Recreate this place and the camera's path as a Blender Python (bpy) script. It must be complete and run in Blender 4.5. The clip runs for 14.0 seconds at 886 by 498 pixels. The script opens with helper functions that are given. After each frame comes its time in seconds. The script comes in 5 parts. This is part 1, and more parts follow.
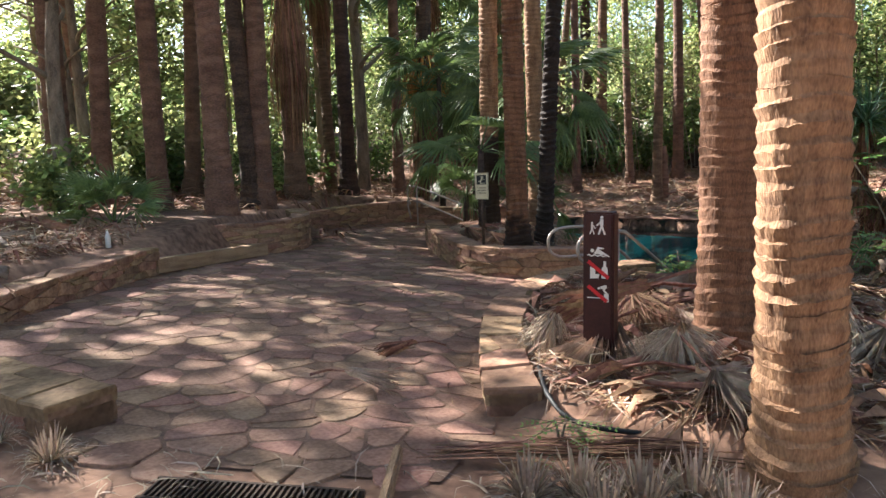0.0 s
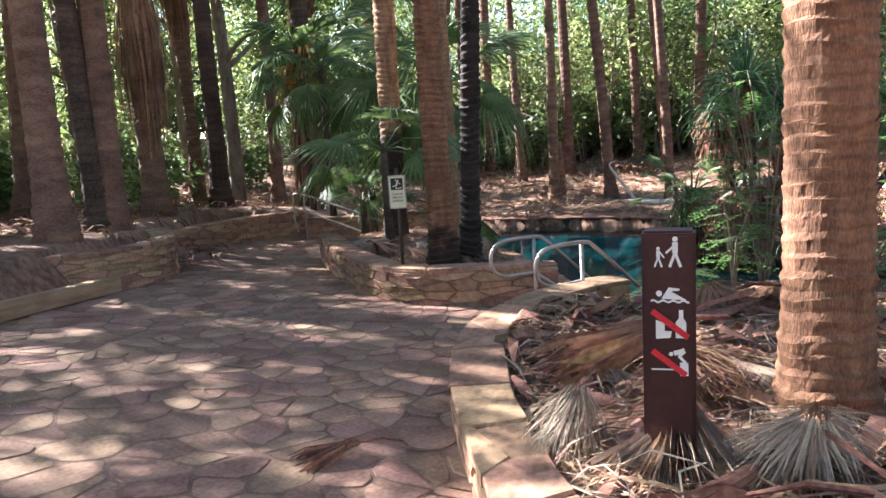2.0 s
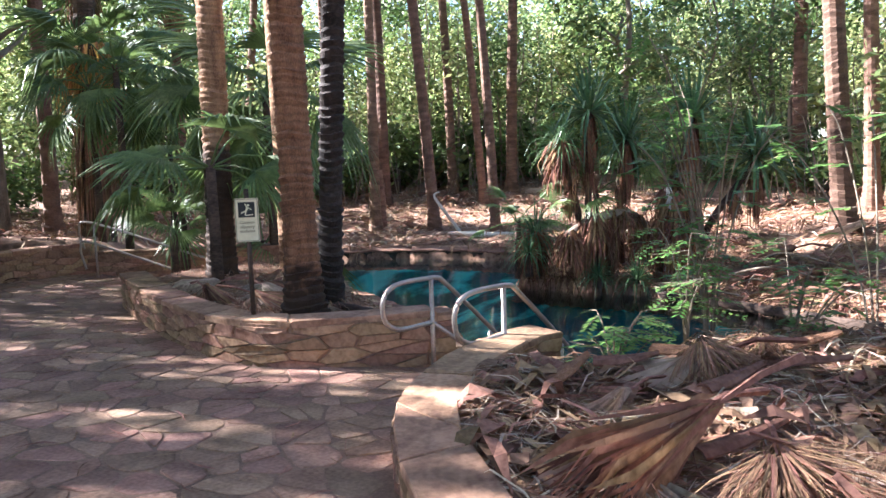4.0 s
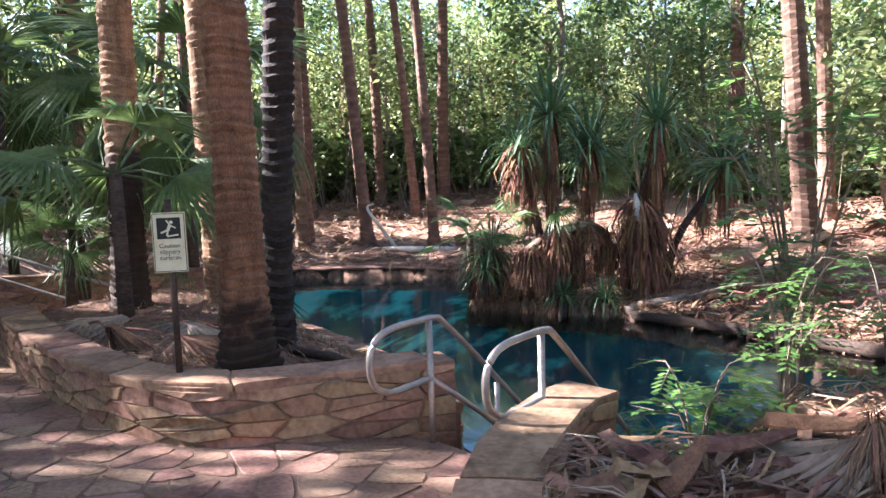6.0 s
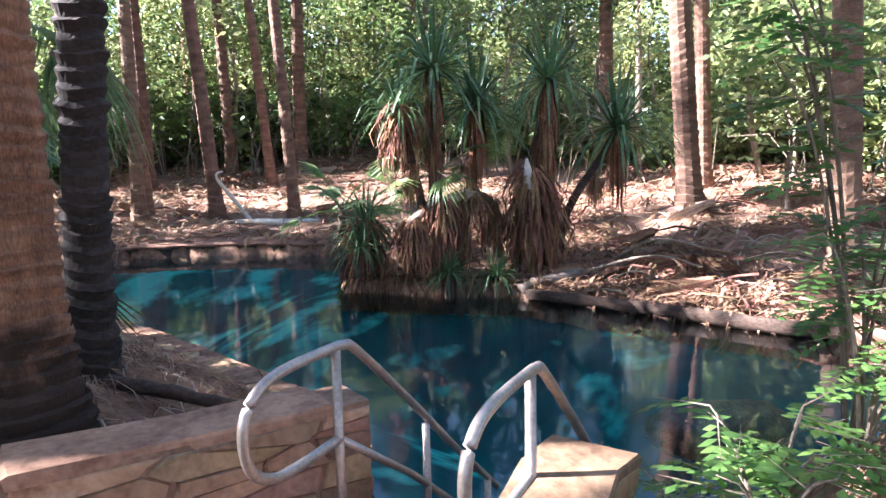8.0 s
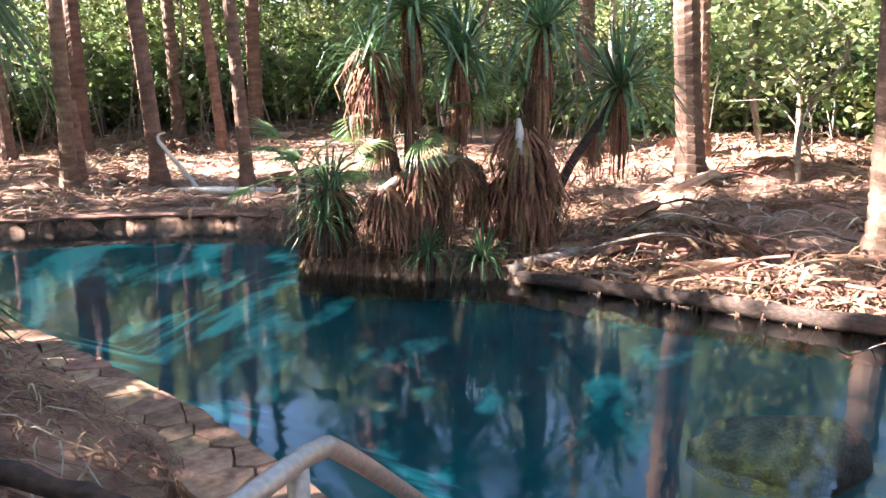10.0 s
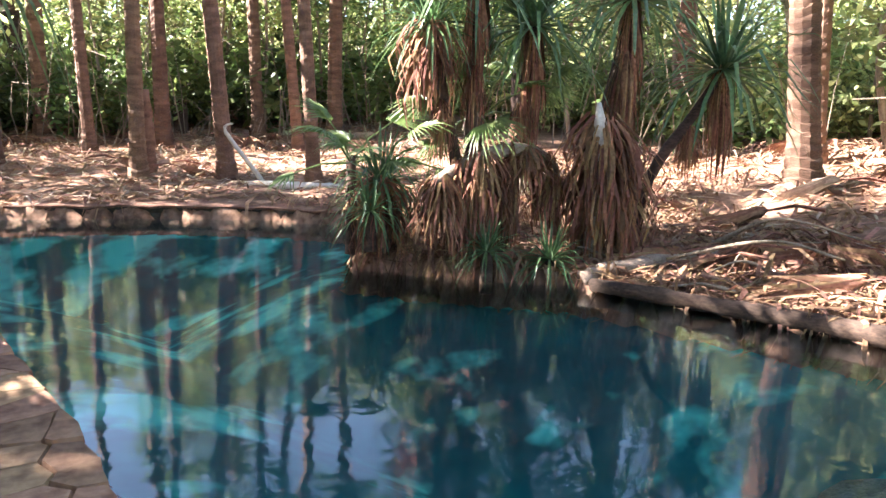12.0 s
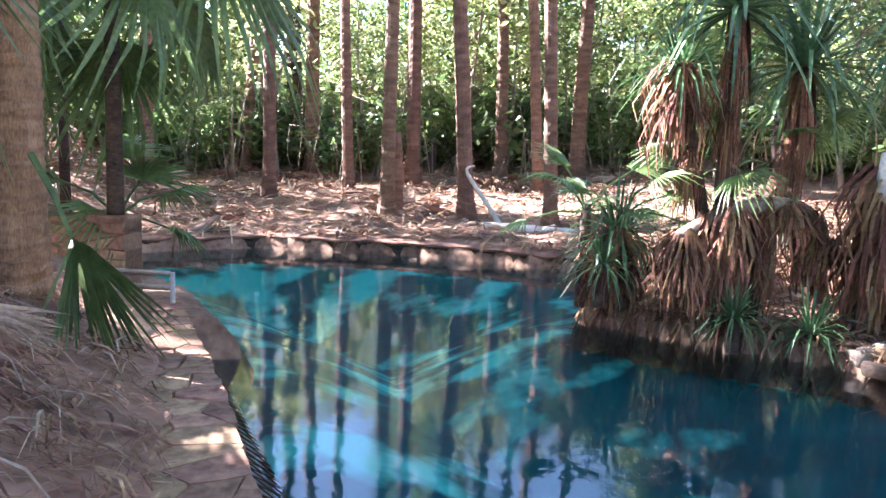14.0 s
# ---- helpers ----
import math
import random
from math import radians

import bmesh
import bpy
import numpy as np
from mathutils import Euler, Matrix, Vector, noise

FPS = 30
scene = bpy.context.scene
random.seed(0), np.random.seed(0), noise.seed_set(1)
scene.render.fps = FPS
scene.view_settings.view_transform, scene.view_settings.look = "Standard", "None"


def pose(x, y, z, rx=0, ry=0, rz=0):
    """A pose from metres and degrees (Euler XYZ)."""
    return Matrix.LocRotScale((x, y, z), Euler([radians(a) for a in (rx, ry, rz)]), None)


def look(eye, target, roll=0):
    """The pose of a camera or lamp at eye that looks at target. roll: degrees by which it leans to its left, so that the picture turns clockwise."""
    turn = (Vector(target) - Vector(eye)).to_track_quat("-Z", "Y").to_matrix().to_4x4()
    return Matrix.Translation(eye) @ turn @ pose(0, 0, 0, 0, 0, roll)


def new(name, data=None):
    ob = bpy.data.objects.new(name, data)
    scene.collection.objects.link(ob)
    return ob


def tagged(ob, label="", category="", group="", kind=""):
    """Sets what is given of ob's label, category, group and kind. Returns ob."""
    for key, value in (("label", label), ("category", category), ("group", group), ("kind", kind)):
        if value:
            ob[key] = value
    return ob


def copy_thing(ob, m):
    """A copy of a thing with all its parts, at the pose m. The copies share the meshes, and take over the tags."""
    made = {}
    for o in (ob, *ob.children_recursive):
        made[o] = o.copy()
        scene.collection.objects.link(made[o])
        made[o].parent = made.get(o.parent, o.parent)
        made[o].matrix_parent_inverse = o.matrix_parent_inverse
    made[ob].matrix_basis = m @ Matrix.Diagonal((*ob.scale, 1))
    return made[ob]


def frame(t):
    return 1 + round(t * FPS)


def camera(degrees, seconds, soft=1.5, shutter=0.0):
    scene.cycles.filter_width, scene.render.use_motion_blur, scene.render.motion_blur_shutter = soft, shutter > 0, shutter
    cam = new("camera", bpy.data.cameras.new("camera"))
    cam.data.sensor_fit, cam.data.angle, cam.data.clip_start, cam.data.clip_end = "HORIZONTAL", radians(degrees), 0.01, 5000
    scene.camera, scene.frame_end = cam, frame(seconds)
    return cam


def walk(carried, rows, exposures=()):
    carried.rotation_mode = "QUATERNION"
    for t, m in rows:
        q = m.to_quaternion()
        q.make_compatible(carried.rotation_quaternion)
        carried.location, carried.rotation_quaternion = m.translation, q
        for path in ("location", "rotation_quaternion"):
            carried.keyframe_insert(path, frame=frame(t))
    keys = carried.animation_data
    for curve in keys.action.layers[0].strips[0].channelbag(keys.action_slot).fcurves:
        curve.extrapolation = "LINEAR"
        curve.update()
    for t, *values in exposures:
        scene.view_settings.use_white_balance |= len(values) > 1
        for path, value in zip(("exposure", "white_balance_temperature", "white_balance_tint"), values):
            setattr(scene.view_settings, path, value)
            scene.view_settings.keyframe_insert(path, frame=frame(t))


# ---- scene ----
cam = camera(62.0, 14.0)
PATH = [
    (0, (1.406, 2.009, 1.764), (1.072, 3.961, 1.48), -2.1),
    (0.5, (1.252, 2.592, 1.758), (0.969, 4.556, 1.502), -1.4),
    (1, (1.028, 3.055, 1.81), (0.855, 5.028, 1.534), -1.3),
    (1.5, (0.839, 3.595, 1.774), (0.695, 5.57, 1.493), -1.3),
    (2, (0.657, 4.172, 1.691), (0.654, 6.151, 1.398), -3.8),
    (2.5, (0.499, 4.616, 1.597), (0.614, 6.593, 1.315), -3.6),
    (3, (0.265, 5.065, 1.618), (0.567, 7.024, 1.352), -2.2),
    (5.5, (-0.111, 7.449, 1.517), (0.587, 9.311, 1.305), -2.7),
    (6, (-0.084, 7.845, 1.519), (0.688, 9.678, 1.308), -1.9),
    (6.5, (-0.007, 8.305, 1.492), (0.93, 10.056, 1.256), -1.9),
    (7, (0.089, 8.746, 1.447), (1.14, 10.421, 1.148), -2.3),
    (7.5, (0.237, 9.131, 1.434), (1.3, 10.796, 1.126), -1.4),
    (8, (0.375, 9.553, 1.422), (1.485, 11.188, 1.115), -1.4),
    (8.5, (0.539, 9.933, 1.389), (1.658, 11.558, 1.064), -1.2),
    (9, (0.679, 10.281, 1.356), (1.837, 11.872, 1.0), -1.0),
    (9.2, (0.743, 10.451, 1.337), (1.939, 12.012, 0.971), -0.9),
    (9.9, (1.05, 11.02, 1.22), (2.24, 12.57, 0.84), -0.5),
    (10.6, (1.62, 11.55, 1.03), (2.76, 13.14, 0.635), 0.4),
    (11.3, (2.103, 11.733, 0.852), (3.2, 13.355, 0.446), 1.0),
    (11.5, (2.098, 11.755, 0.813), (3.148, 13.413, 0.428), 1.0),
    (12, (2.118, 11.886, 0.758), (3.116, 13.584, 0.415), 0.9),
    (12.5, (2.208, 12.074, 0.764), (3.092, 13.841, 0.451), 0.8),
    (13, (2.308, 12.152, 0.798), (2.958, 14.02, 0.502), 0.9),
    (13.5, (2.346, 12.167, 0.826), (2.836, 14.086, 0.543), 0.9),
    (14, (2.342, 12.213, 0.84), (2.751, 14.155, 0.587), 1.8),
]
walk(cam, [(t, look(eye, target, roll)) for t, eye, target, roll in PATH],
     [(0, 2.7, 6150, 12), (3, 3.3, 5550, 13), (5.5, 3.3, 5600, 19), (7.5, 3.45, 5500, 19), (9.2, 3.75, 5750, 18), (11.5, 4.0, 6200, 18), (12.5, 4.0, 6250, 16), (14, 4.25, 5500, 20)])

# ---- world and sun ----
SUN_DIR = Vector((-0.74, 0.48, 0.60)).normalized()
world = bpy.data.worlds.new("world")
world.use_nodes = True
scene.world = world
_wn = world.node_tree
_sky = _wn.nodes.new("ShaderNodeTexSky")
_sky.sky_type, _sky.sun_disc = "NISHITA", False
_sky.sun_elevation = math.asin(SUN_DIR.z)
_sky.sun_rotation = math.atan2(SUN_DIR.x, SUN_DIR.y)
_wn.links.new(_sky.outputs[0], _wn.nodes["Background"].inputs[0])
_wn.nodes["Background"].inputs[1].default_value = 0.051
sun = new("sun", bpy.data.lights.new("sun", "SUN"))
sun.data.energy, sun.data.angle, sun.data.color = 5.0, radians(0.6), (1.0, 0.93, 0.82)
sun.matrix_world = look(SUN_DIR * 60, (0, 0, 0))

# ---- materials ----


def mat(name, dark, light, rough=0.8, scale=3.0, fine=30.0, bump=0.3, island=0.0, metal=0.0, translucent=0.0, obj_var=0.0, stretch=(1, 1, 1), spec=0.3, dist=0.02, rings=0.0, ring_dark=0.6):
    """Two-scale noise between two colours, with bump. rings: leaf-scar bands across a trunk. island or obj_var: how far single pieces differ in brightness."""
    m = bpy.data.materials.new(name)
    m.use_nodes = True
    nt = m.node_tree
    N, L = nt.nodes, nt.links
    b = N["Principled BSDF"]
    tc = N.new("ShaderNodeTexCoord")
    mp = N.new("ShaderNodeMapping")
    mp.inputs["Scale"].default_value = stretch
    L.new(tc.outputs["Object"], mp.inputs[0])
    n1, n2 = N.new("ShaderNodeTexNoise"), N.new("ShaderNodeTexNoise")
    n1.inputs["Scale"].default_value, n2.inputs["Scale"].default_value = scale, fine
    n1.inputs["Detail"].default_value, n2.inputs["Detail"].default_value = 4, 6
    for n in (n1, n2):
        L.new(mp.outputs[0], n.inputs["Vector"])
    mix = N.new("ShaderNodeMath")
    mix.operation = "MULTIPLY_ADD"
    mix.inputs[1].default_value, mix.inputs[2].default_value = 0.45, 0.0
    L.new(n2.outputs[0], mix.inputs[0])
    add = N.new("ShaderNodeMath")
    add.operation = "MULTIPLY_ADD"
    add.inputs[1].default_value = 0.55
    L.new(n1.outputs[0], add.inputs[0])
    L.new(mix.outputs[0], add.inputs[2])
    ramp = N.new("ShaderNodeValToRGB")
    ramp.color_ramp.elements[0].position, ramp.color_ramp.elements[1].position = 0.36, 0.64
    ramp.color_ramp.elements[0].color, ramp.color_ramp.elements[1].color = (*dark, 1), (*light, 1)
    L.new(add.outputs[0], ramp.inputs[0])
    col = ramp.outputs[0]
    if rings:
        wv, wr, wm = N.new("ShaderNodeTexWave"), N.new("ShaderNodeMapRange"), N.new("ShaderNodeMix")
        wv.bands_direction = "Z"
        for key, value in (("Scale", rings), ("Distortion", 5.0), ("Detail", 4.0), ("Detail Scale", 1.6)):
            wv.inputs[key].default_value = value
        L.new(tc.outputs["Object"], wv.inputs["Vector"])
        wr.inputs["From Min"].default_value, wr.inputs["From Max"].default_value = 0.05, 0.42
        wr.inputs["To Min"].default_value, wr.inputs["To Max"].default_value = ring_dark, 0.0
        L.new(wv.outputs["Fac"], wr.inputs[0])
        wm.data_type, wm.blend_type = "RGBA", "MULTIPLY"
        wm.inputs[7].default_value = (0.22, 0.17, 0.15, 1)
        L.new(wr.outputs[0], wm.inputs[0])
        L.new(col, wm.inputs[6])
        col = wm.outputs[2]
    for amount, node, out in ((island, "ShaderNodeNewGeometry", "Random Per Island"), (obj_var, "ShaderNodeObjectInfo", "Random")):
        if amount:
            g = N.new(node)
            mr = N.new("ShaderNodeMapRange")
            mr.inputs["To Min"].default_value, mr.inputs["To Max"].default_value = 1 - amount, 1 + amount
            L.new(g.outputs[out], mr.inputs[0])
            hv = N.new("ShaderNodeHueSaturation")
            L.new(mr.outputs[0], hv.inputs["Value"])
            L.new(col, hv.inputs["Color"])
            mr2 = N.new("ShaderNodeMapRange")
            mr2.inputs["To Min"].default_value, mr2.inputs["To Max"].default_value = 0.5 - amount * 0.06, 0.5 + amount * 0.06
            fr = N.new("ShaderNodeMath")
            fr.operation = "FRACT"
            mu = N.new("ShaderNodeMath")
            mu.operation = "MULTIPLY"
            mu.inputs[1].default_value = 17.3
            L.new(g.outputs[out], mu.inputs[0])
            L.new(mu.outputs[0], fr.inputs[0])
            L.new(fr.outputs[0], mr2.inputs[0])
            L.new(mr2.outputs[0], hv.inputs["Hue"])
            col = hv.outputs[0]
    L.new(col, b.inputs["Base Color"])
    b.inputs["Roughness"].default_value, b.inputs["Metallic"].default_value = rough, metal
    b.inputs["Specular IOR Level"].default_value = spec
    if bump:
        bp = N.new("ShaderNodeBump")
        bp.inputs["Strength"].default_value, bp.inputs["Distance"].default_value = bump, dist
        L.new(add.outputs[0], bp.inputs["Height"])
        L.new(bp.outputs[0], b.inputs["Normal"])
    if translucent:
        tr, ms = N.new("ShaderNodeBsdfTranslucent"), N.new("ShaderNodeMixShader")
        L.new(col, tr.inputs[0])
        ms.inputs[0].default_value = translucent
        L.new(b.outputs[0], ms.inputs[1])
        L.new(tr.outputs[0], ms.inputs[2])
        L.new(ms.outputs[0], N["Material Output"].inputs[0])
    return m


M_EARTH = mat("red_earth", (0.10, 0.052, 0.034), (0.40, 0.235, 0.155), 0.95, 0.7, 9, 0.6, dist=0.05)
M_PAVE = mat("paving_stone", (0.16, 0.084, 0.055), (0.38, 0.23, 0.158), 0.85, 2.6, 34, 0.55, obj_var=0.26)
M_PAVE_FAR = mat("paving_stone_far", (0.16, 0.084, 0.055), (0.38, 0.23, 0.158), 0.85, 2.6, 34, 0.55, island=0.26)
M_MORTAR = mat("mortar", (0.115, 0.068, 0.047), (0.27, 0.165, 0.115), 0.95, 2, 50, 0.4)
M_STONE = mat("wall_stone", (0.165, 0.086, 0.052), (0.41, 0.245, 0.152), 0.88, 3.5, 24, 0.9, obj_var=0.32)
M_WALL_MORTAR = mat("wall_mortar", (0.14, 0.078, 0.05), (0.32, 0.19, 0.125), 0.95, 2, 30, 0.5)
M_TRUNK = mat("palm_bark", (0.085, 0.046, 0.032), (0.25, 0.145, 0.098), 0.85, 2.5, 26, 0.7, stretch=(1, 1, 3.0), obj_var=0.18, rings=2.0, ring_dark=0.10)
M_TRUNK_DARK = mat("charred_bark", (0.025, 0.017, 0.014), (0.12, 0.075, 0.055), 0.9, 1.2, 22, 0.7, stretch=(1, 1, 2.0), obj_var=0.2, rings=2.2, ring_dark=0.25)
M_TRUNK_NEAR = mat("ringed_palm_bark", (0.14, 0.073, 0.041), (0.41, 0.235, 0.128), 0.85, 3.0, 30, 0.8, stretch=(3.2, 3.2, 0.9), rings=3.6, ring_dark=0.24)
M_TRUNK_RED = mat("red_brown_palm_bark", (0.10, 0.046, 0.026), (0.30, 0.152, 0.084), 0.85, 3.0, 34, 0.9, stretch=(3.2, 3.2, 0.9), rings=3.9, ring_dark=0.30)
M_TRUNK_BLACK = mat("burnt_palm_bark", (0.010, 0.008, 0.007), (0.050, 0.034, 0.028), 0.85, 1.5, 24, 0.7, stretch=(1, 1, 2.0))
M_LEAF = mat("fan_leaf", (0.05, 0.095, 0.03), (0.17, 0.26, 0.085), 0.45, 1.5, 20, 0.2, translucent=0.35, island=0.3, spec=0.5)
M_PANDAN = mat("pandanus_leaf", (0.035, 0.08, 0.035), (0.15, 0.25, 0.10), 0.4, 1.5, 20, 0.2, translucent=0.3, island=0.35, spec=0.5)
M_BUSH = mat("bush_leaf", (0.12, 0.16, 0.045), (0.40, 0.44, 0.19), 0.5, 0.35, 5, 0.1, translucent=0.5, island=0.6, obj_var=0.3)
M_CANOPY = mat("canopy_leaf", (0.045, 0.08, 0.025), (0.16, 0.22, 0.07), 0.5, 0.4, 6, 0.1, translucent=0.4, island=0.4, obj_var=0.25)
M_SHRUB = mat("shrub_leaf", (0.07, 0.15, 0.035), (0.20, 0.34, 0.09), 0.45, 1.5, 20, 0.1, translucent=0.5, island=0.3)
M_DEAD = mat("dead_leaf", (0.11, 0.052, 0.031), (0.37, 0.215, 0.132), 0.85, 2, 25, 0.3, translucent=0.12, island=0.45)
M_SKIRT = mat("hanging_dead_leaf", (0.09, 0.038, 0.022), (0.32, 0.165, 0.092), 0.85, 2, 25, 0.3, translucent=0.15, island=0.5)
M_ORANGE = mat("orange_dead_leaf", (0.30, 0.13, 0.04), (0.62, 0.34, 0.11), 0.85, 2, 25, 0.3, translucent=0.25, island=0.4)
M_STRAW = mat("pale_straw", (0.26, 0.185, 0.13), (0.56, 0.44, 0.33), 0.85, 2, 25, 0.3, translucent=0.15, island=0.35)
M_WOOD = mat("weathered_timber", (0.20, 0.12, 0.07), (0.45, 0.30, 0.18), 0.85, 2, 30, 0.5, stretch=(1, 6, 6))
M_BONE = mat("bleached_wood", (0.45, 0.40, 0.34), (0.78, 0.72, 0.64), 0.8, 3, 30, 0.4)
M_LOG = mat("grey_log", (0.13, 0.095, 0.075), (0.38, 0.29, 0.225), 0.85, 2, 20, 0.6, stretch=(1, 5, 5))
M_STEEL = mat("galvanised_tube", (0.30, 0.25, 0.22), (0.52, 0.45, 0.40), 0.45, 4, 60, 0.1, metal=0.75, spec=0.5)
M_SIGN = mat("brown_sign_paint", (0.038, 0.013, 0.011), (0.066, 0.021, 0.017), 0.5, 2, 40, 0.08)
M_WHITE = mat("white_print", (0.70, 0.66, 0.60), (0.82, 0.79, 0.74), 0.6, 4, 40, 0)
M_CREAM = mat("cream_sign_face", (0.60, 0.53, 0.34), (0.72, 0.65, 0.45), 0.5, 4, 40, 0)
M_RED = mat("red_print", (0.52, 0.02, 0.025), (0.62, 0.035, 0.04), 0.5, 4, 40, 0)
M_BLACK = mat("black_print", (0.012, 0.012, 0.012), (0.03, 0.03, 0.03), 0.6, 4, 40, 0)
M_IRON = mat("rusty_grate", (0.035, 0.025, 0.02), (0.11, 0.07, 0.05), 0.7, 3, 40, 0.3, metal=0.4)
M_MESH = mat("wire_mesh_rock", (0.05, 0.05, 0.045), (0.22, 0.20, 0.17), 0.7, 5, 40, 0.6)


def bed_material():
    """Pool floor: blue-green limestone with pale sandy patches."""
    m = mat("pool_floor", (0.004, 0.075, 0.08), (0.010, 0.175, 0.165), 0.9, 0.4, 3, 0.2)
    nt = m.node_tree
    N, L = nt.nodes, nt.links
    b = N["Principled BSDF"]
    old = b.inputs["Base Color"].links[0].from_socket
    tc, n, r, mx = N.new("ShaderNodeTexCoord"), N.new("ShaderNodeTexNoise"), N.new("ShaderNodeValToRGB"), N.new("ShaderNodeMix")
    mp = N.new("ShaderNodeMapping")
    mp.inputs["Scale"].default_value = (1.0, 1.0, 0)
    mp.inputs["Location"].default_value = (3.1, 1.7, 0)
    L.new(tc.outputs["Object"], mp.inputs[0])
    L.new(mp.outputs[0], n.inputs["Vector"])
    n.inputs["Scale"].default_value, n.inputs["Detail"].default_value = 0.95, 4
    # pale sand lies thicker on the shallow north-west side
    sep, sh = N.new("ShaderNodeSeparateXYZ"), N.new("ShaderNodeMath")
    L.new(tc.outputs["Object"], sep.inputs[0])
    side = N.new("ShaderNodeMath")
    side.operation = "SUBTRACT"
    L.new(sep.outputs[1], side.inputs[0])
    L.new(sep.outputs[0], side.inputs[1])
    sh.operation = "MULTIPLY_ADD"
    sh.inputs[1].default_value = 0.008
    L.new(side.outputs[0], sh.inputs[0])
    L.new(n.outputs[0], sh.inputs[2])
    r.color_ramp.elements[0].position, r.color_ramp.elements[1].position = 0.64, 0.76
    L.new(sh.outputs[0], r.inputs[0])
    mx.data_type = "RGBA"
    mx.inputs[7].default_value = (0.17, 0.92, 0.70, 1)
    L.new(r.outputs[0], mx.inputs[0])
    L.new(old, mx.inputs[6])
    L.new(mx.outputs[2], b.inputs["Base Color"])
    return m


def water_material():
    m = bpy.data.materials.new("clear_water")
    m.use_nodes = True
    nt = m.node_tree
    N, L = nt.nodes, nt.links
    fr, gl, tr, ms = N.new("ShaderNodeFresnel"), N.new("ShaderNodeBsdfGlossy"), N.new("ShaderNodeBsdfTransparent"), N.new("ShaderNodeMixShader")
    fr.inputs[0].default_value = 1.52
    gl.inputs["Roughness"].default_value = 0.0
    tr.inputs[0].default_value = (0.80, 0.97, 1.0, 1)
    tc, n1, n2, bp = N.new("ShaderNodeTexCoord"), N.new("ShaderNodeTexNoise"), N.new("ShaderNodeTexNoise"), N.new("ShaderNodeBump")
    n1.inputs["Scale"].default_value, n1.inputs["Detail"].default_value = 3.5, 4
    n2.inputs["Scale"].default_value, n2.inputs["Detail"].default_value = 0.5, 2
    ad = N.new("ShaderNodeMath")
    ad.operation = "MULTIPLY_ADD"
    ad.inputs[1].default_value = 2.0
    L.new(tc.outputs["Object"], n1.inputs["Vector"])
    L.new(tc.outputs["Object"], n2.inputs["Vector"])
    L.new(n2.outputs[0], ad.inputs[0])
    L.new(n1.outputs[0], ad.inputs[2])
    bp.inputs["Strength"].default_value, bp.inputs["Distance"].default_value = 0.06, 0.05
    L.new(ad.outputs[0], bp.inputs["Height"])
    L.new(bp.outputs[0], gl.inputs["Normal"])
    L.new(bp.outputs[0], fr.inputs["Normal"])
    L.new(fr.outputs[0], ms.inputs[0])
    L.new(tr.outputs[0], ms.inputs[1])
    L.new(gl.outputs[0], ms.inputs[2])
    L.new(ms.outputs[0], N["Material Output"].inputs[0])
    return m


M_POOL, M_WATER = bed_material(), water_material()
# wet bank, darkened to stand in for the shade under the ledge
M_WET_SHADE = mat("wet_dark_bank", (0.018, 0.016, 0.012), (0.07, 0.05, 0.036), 0.6, 3, 25, 0.6)

# ---- mesh helpers ----
rng = np.random.default_rng(7)


def me(name, verts, faces, material, smooth=False):
    d = bpy.data.meshes.new(name)
    d.from_pydata([tuple(v) for v in verts], [], [tuple(int(i) for i in f) for f in faces])
    d.materials.append(material)
    if smooth:
        d.polygons.foreach_set("use_smooth", [True] * len(d.polygons))
    d.update()
    return d


def bm_mesh(name, bm, material, smooth=False):
    d = bpy.data.meshes.new(name)
    bmesh.ops.recalc_face_normals(bm, faces=bm.faces)
    bm.to_mesh(d)
    bm.free()
    d.materials.append(material)
    if smooth:
        d.polygons.foreach_set("use_smooth", [True] * len(d.polygons))
    return d


def part(name, data, parent, m=None, label=""):
    ob = new(name, data)
    ob.parent = parent
    if m is not None:
        ob.matrix_basis = m
    return tagged(ob, label)


def box(sx, sy, sz, bevel=0.01, name="box", material=None, at=(0, 0, 0), rz=0.0):
    bm = bmesh.new()
    bmesh.ops.create_cube(bm, size=1, matrix=Matrix.Translation(at) @ Matrix.Rotation(rz, 4, "Z") @ Matrix.Diagonal((sx, sy, sz, 1)))
    if bevel:
        bmesh.ops.bevel(bm, geom=bm.edges[:], offset=bevel, segments=2, affect="EDGES")
    return bm_mesh(name, bm, material)


def tube(pts, r, sides=10, cap=True):
    """Verts and faces of a tube along pts; r: one radius or one for each point."""
    pts = [Vector(p) for p in pts]
    rs = r if hasattr(r, "__len__") else [r] * len(pts)
    V, F = [], []
    ref = Vector((0.31, 0.17, 0.93))
    for i, p in enumerate(pts):
        t = (pts[min(i + 1, len(pts) - 1)] - pts[max(i - 1, 0)]).normalized()
        a = t.cross(ref if abs(t.dot(ref)) < 0.95 else Vector((1, 0, 0))).normalized()
        b = t.cross(a)
        for k in range(sides):
            w = 2 * math.pi * k / sides
            V.append(p + (a * math.cos(w) + b * math.sin(w)) * rs[i])
    for i in range(len(pts) - 1):
        for k in range(sides):
            k2 = (k + 1) % sides
            F.append((i * sides + k, i * sides + k2, (i + 1) * sides + k2, (i + 1) * sides + k))
    if cap:
        F.append(tuple(range(sides))[::-1])
        F.append(tuple((len(pts) - 1) * sides + k for k in range(sides)))
    return V, F


def join(pieces):
    V, F = [], []
    for v, f in pieces:
        n = len(V)
        V += list(v)
        F += [tuple(i + n for i in q) for q in f]
    return V, F


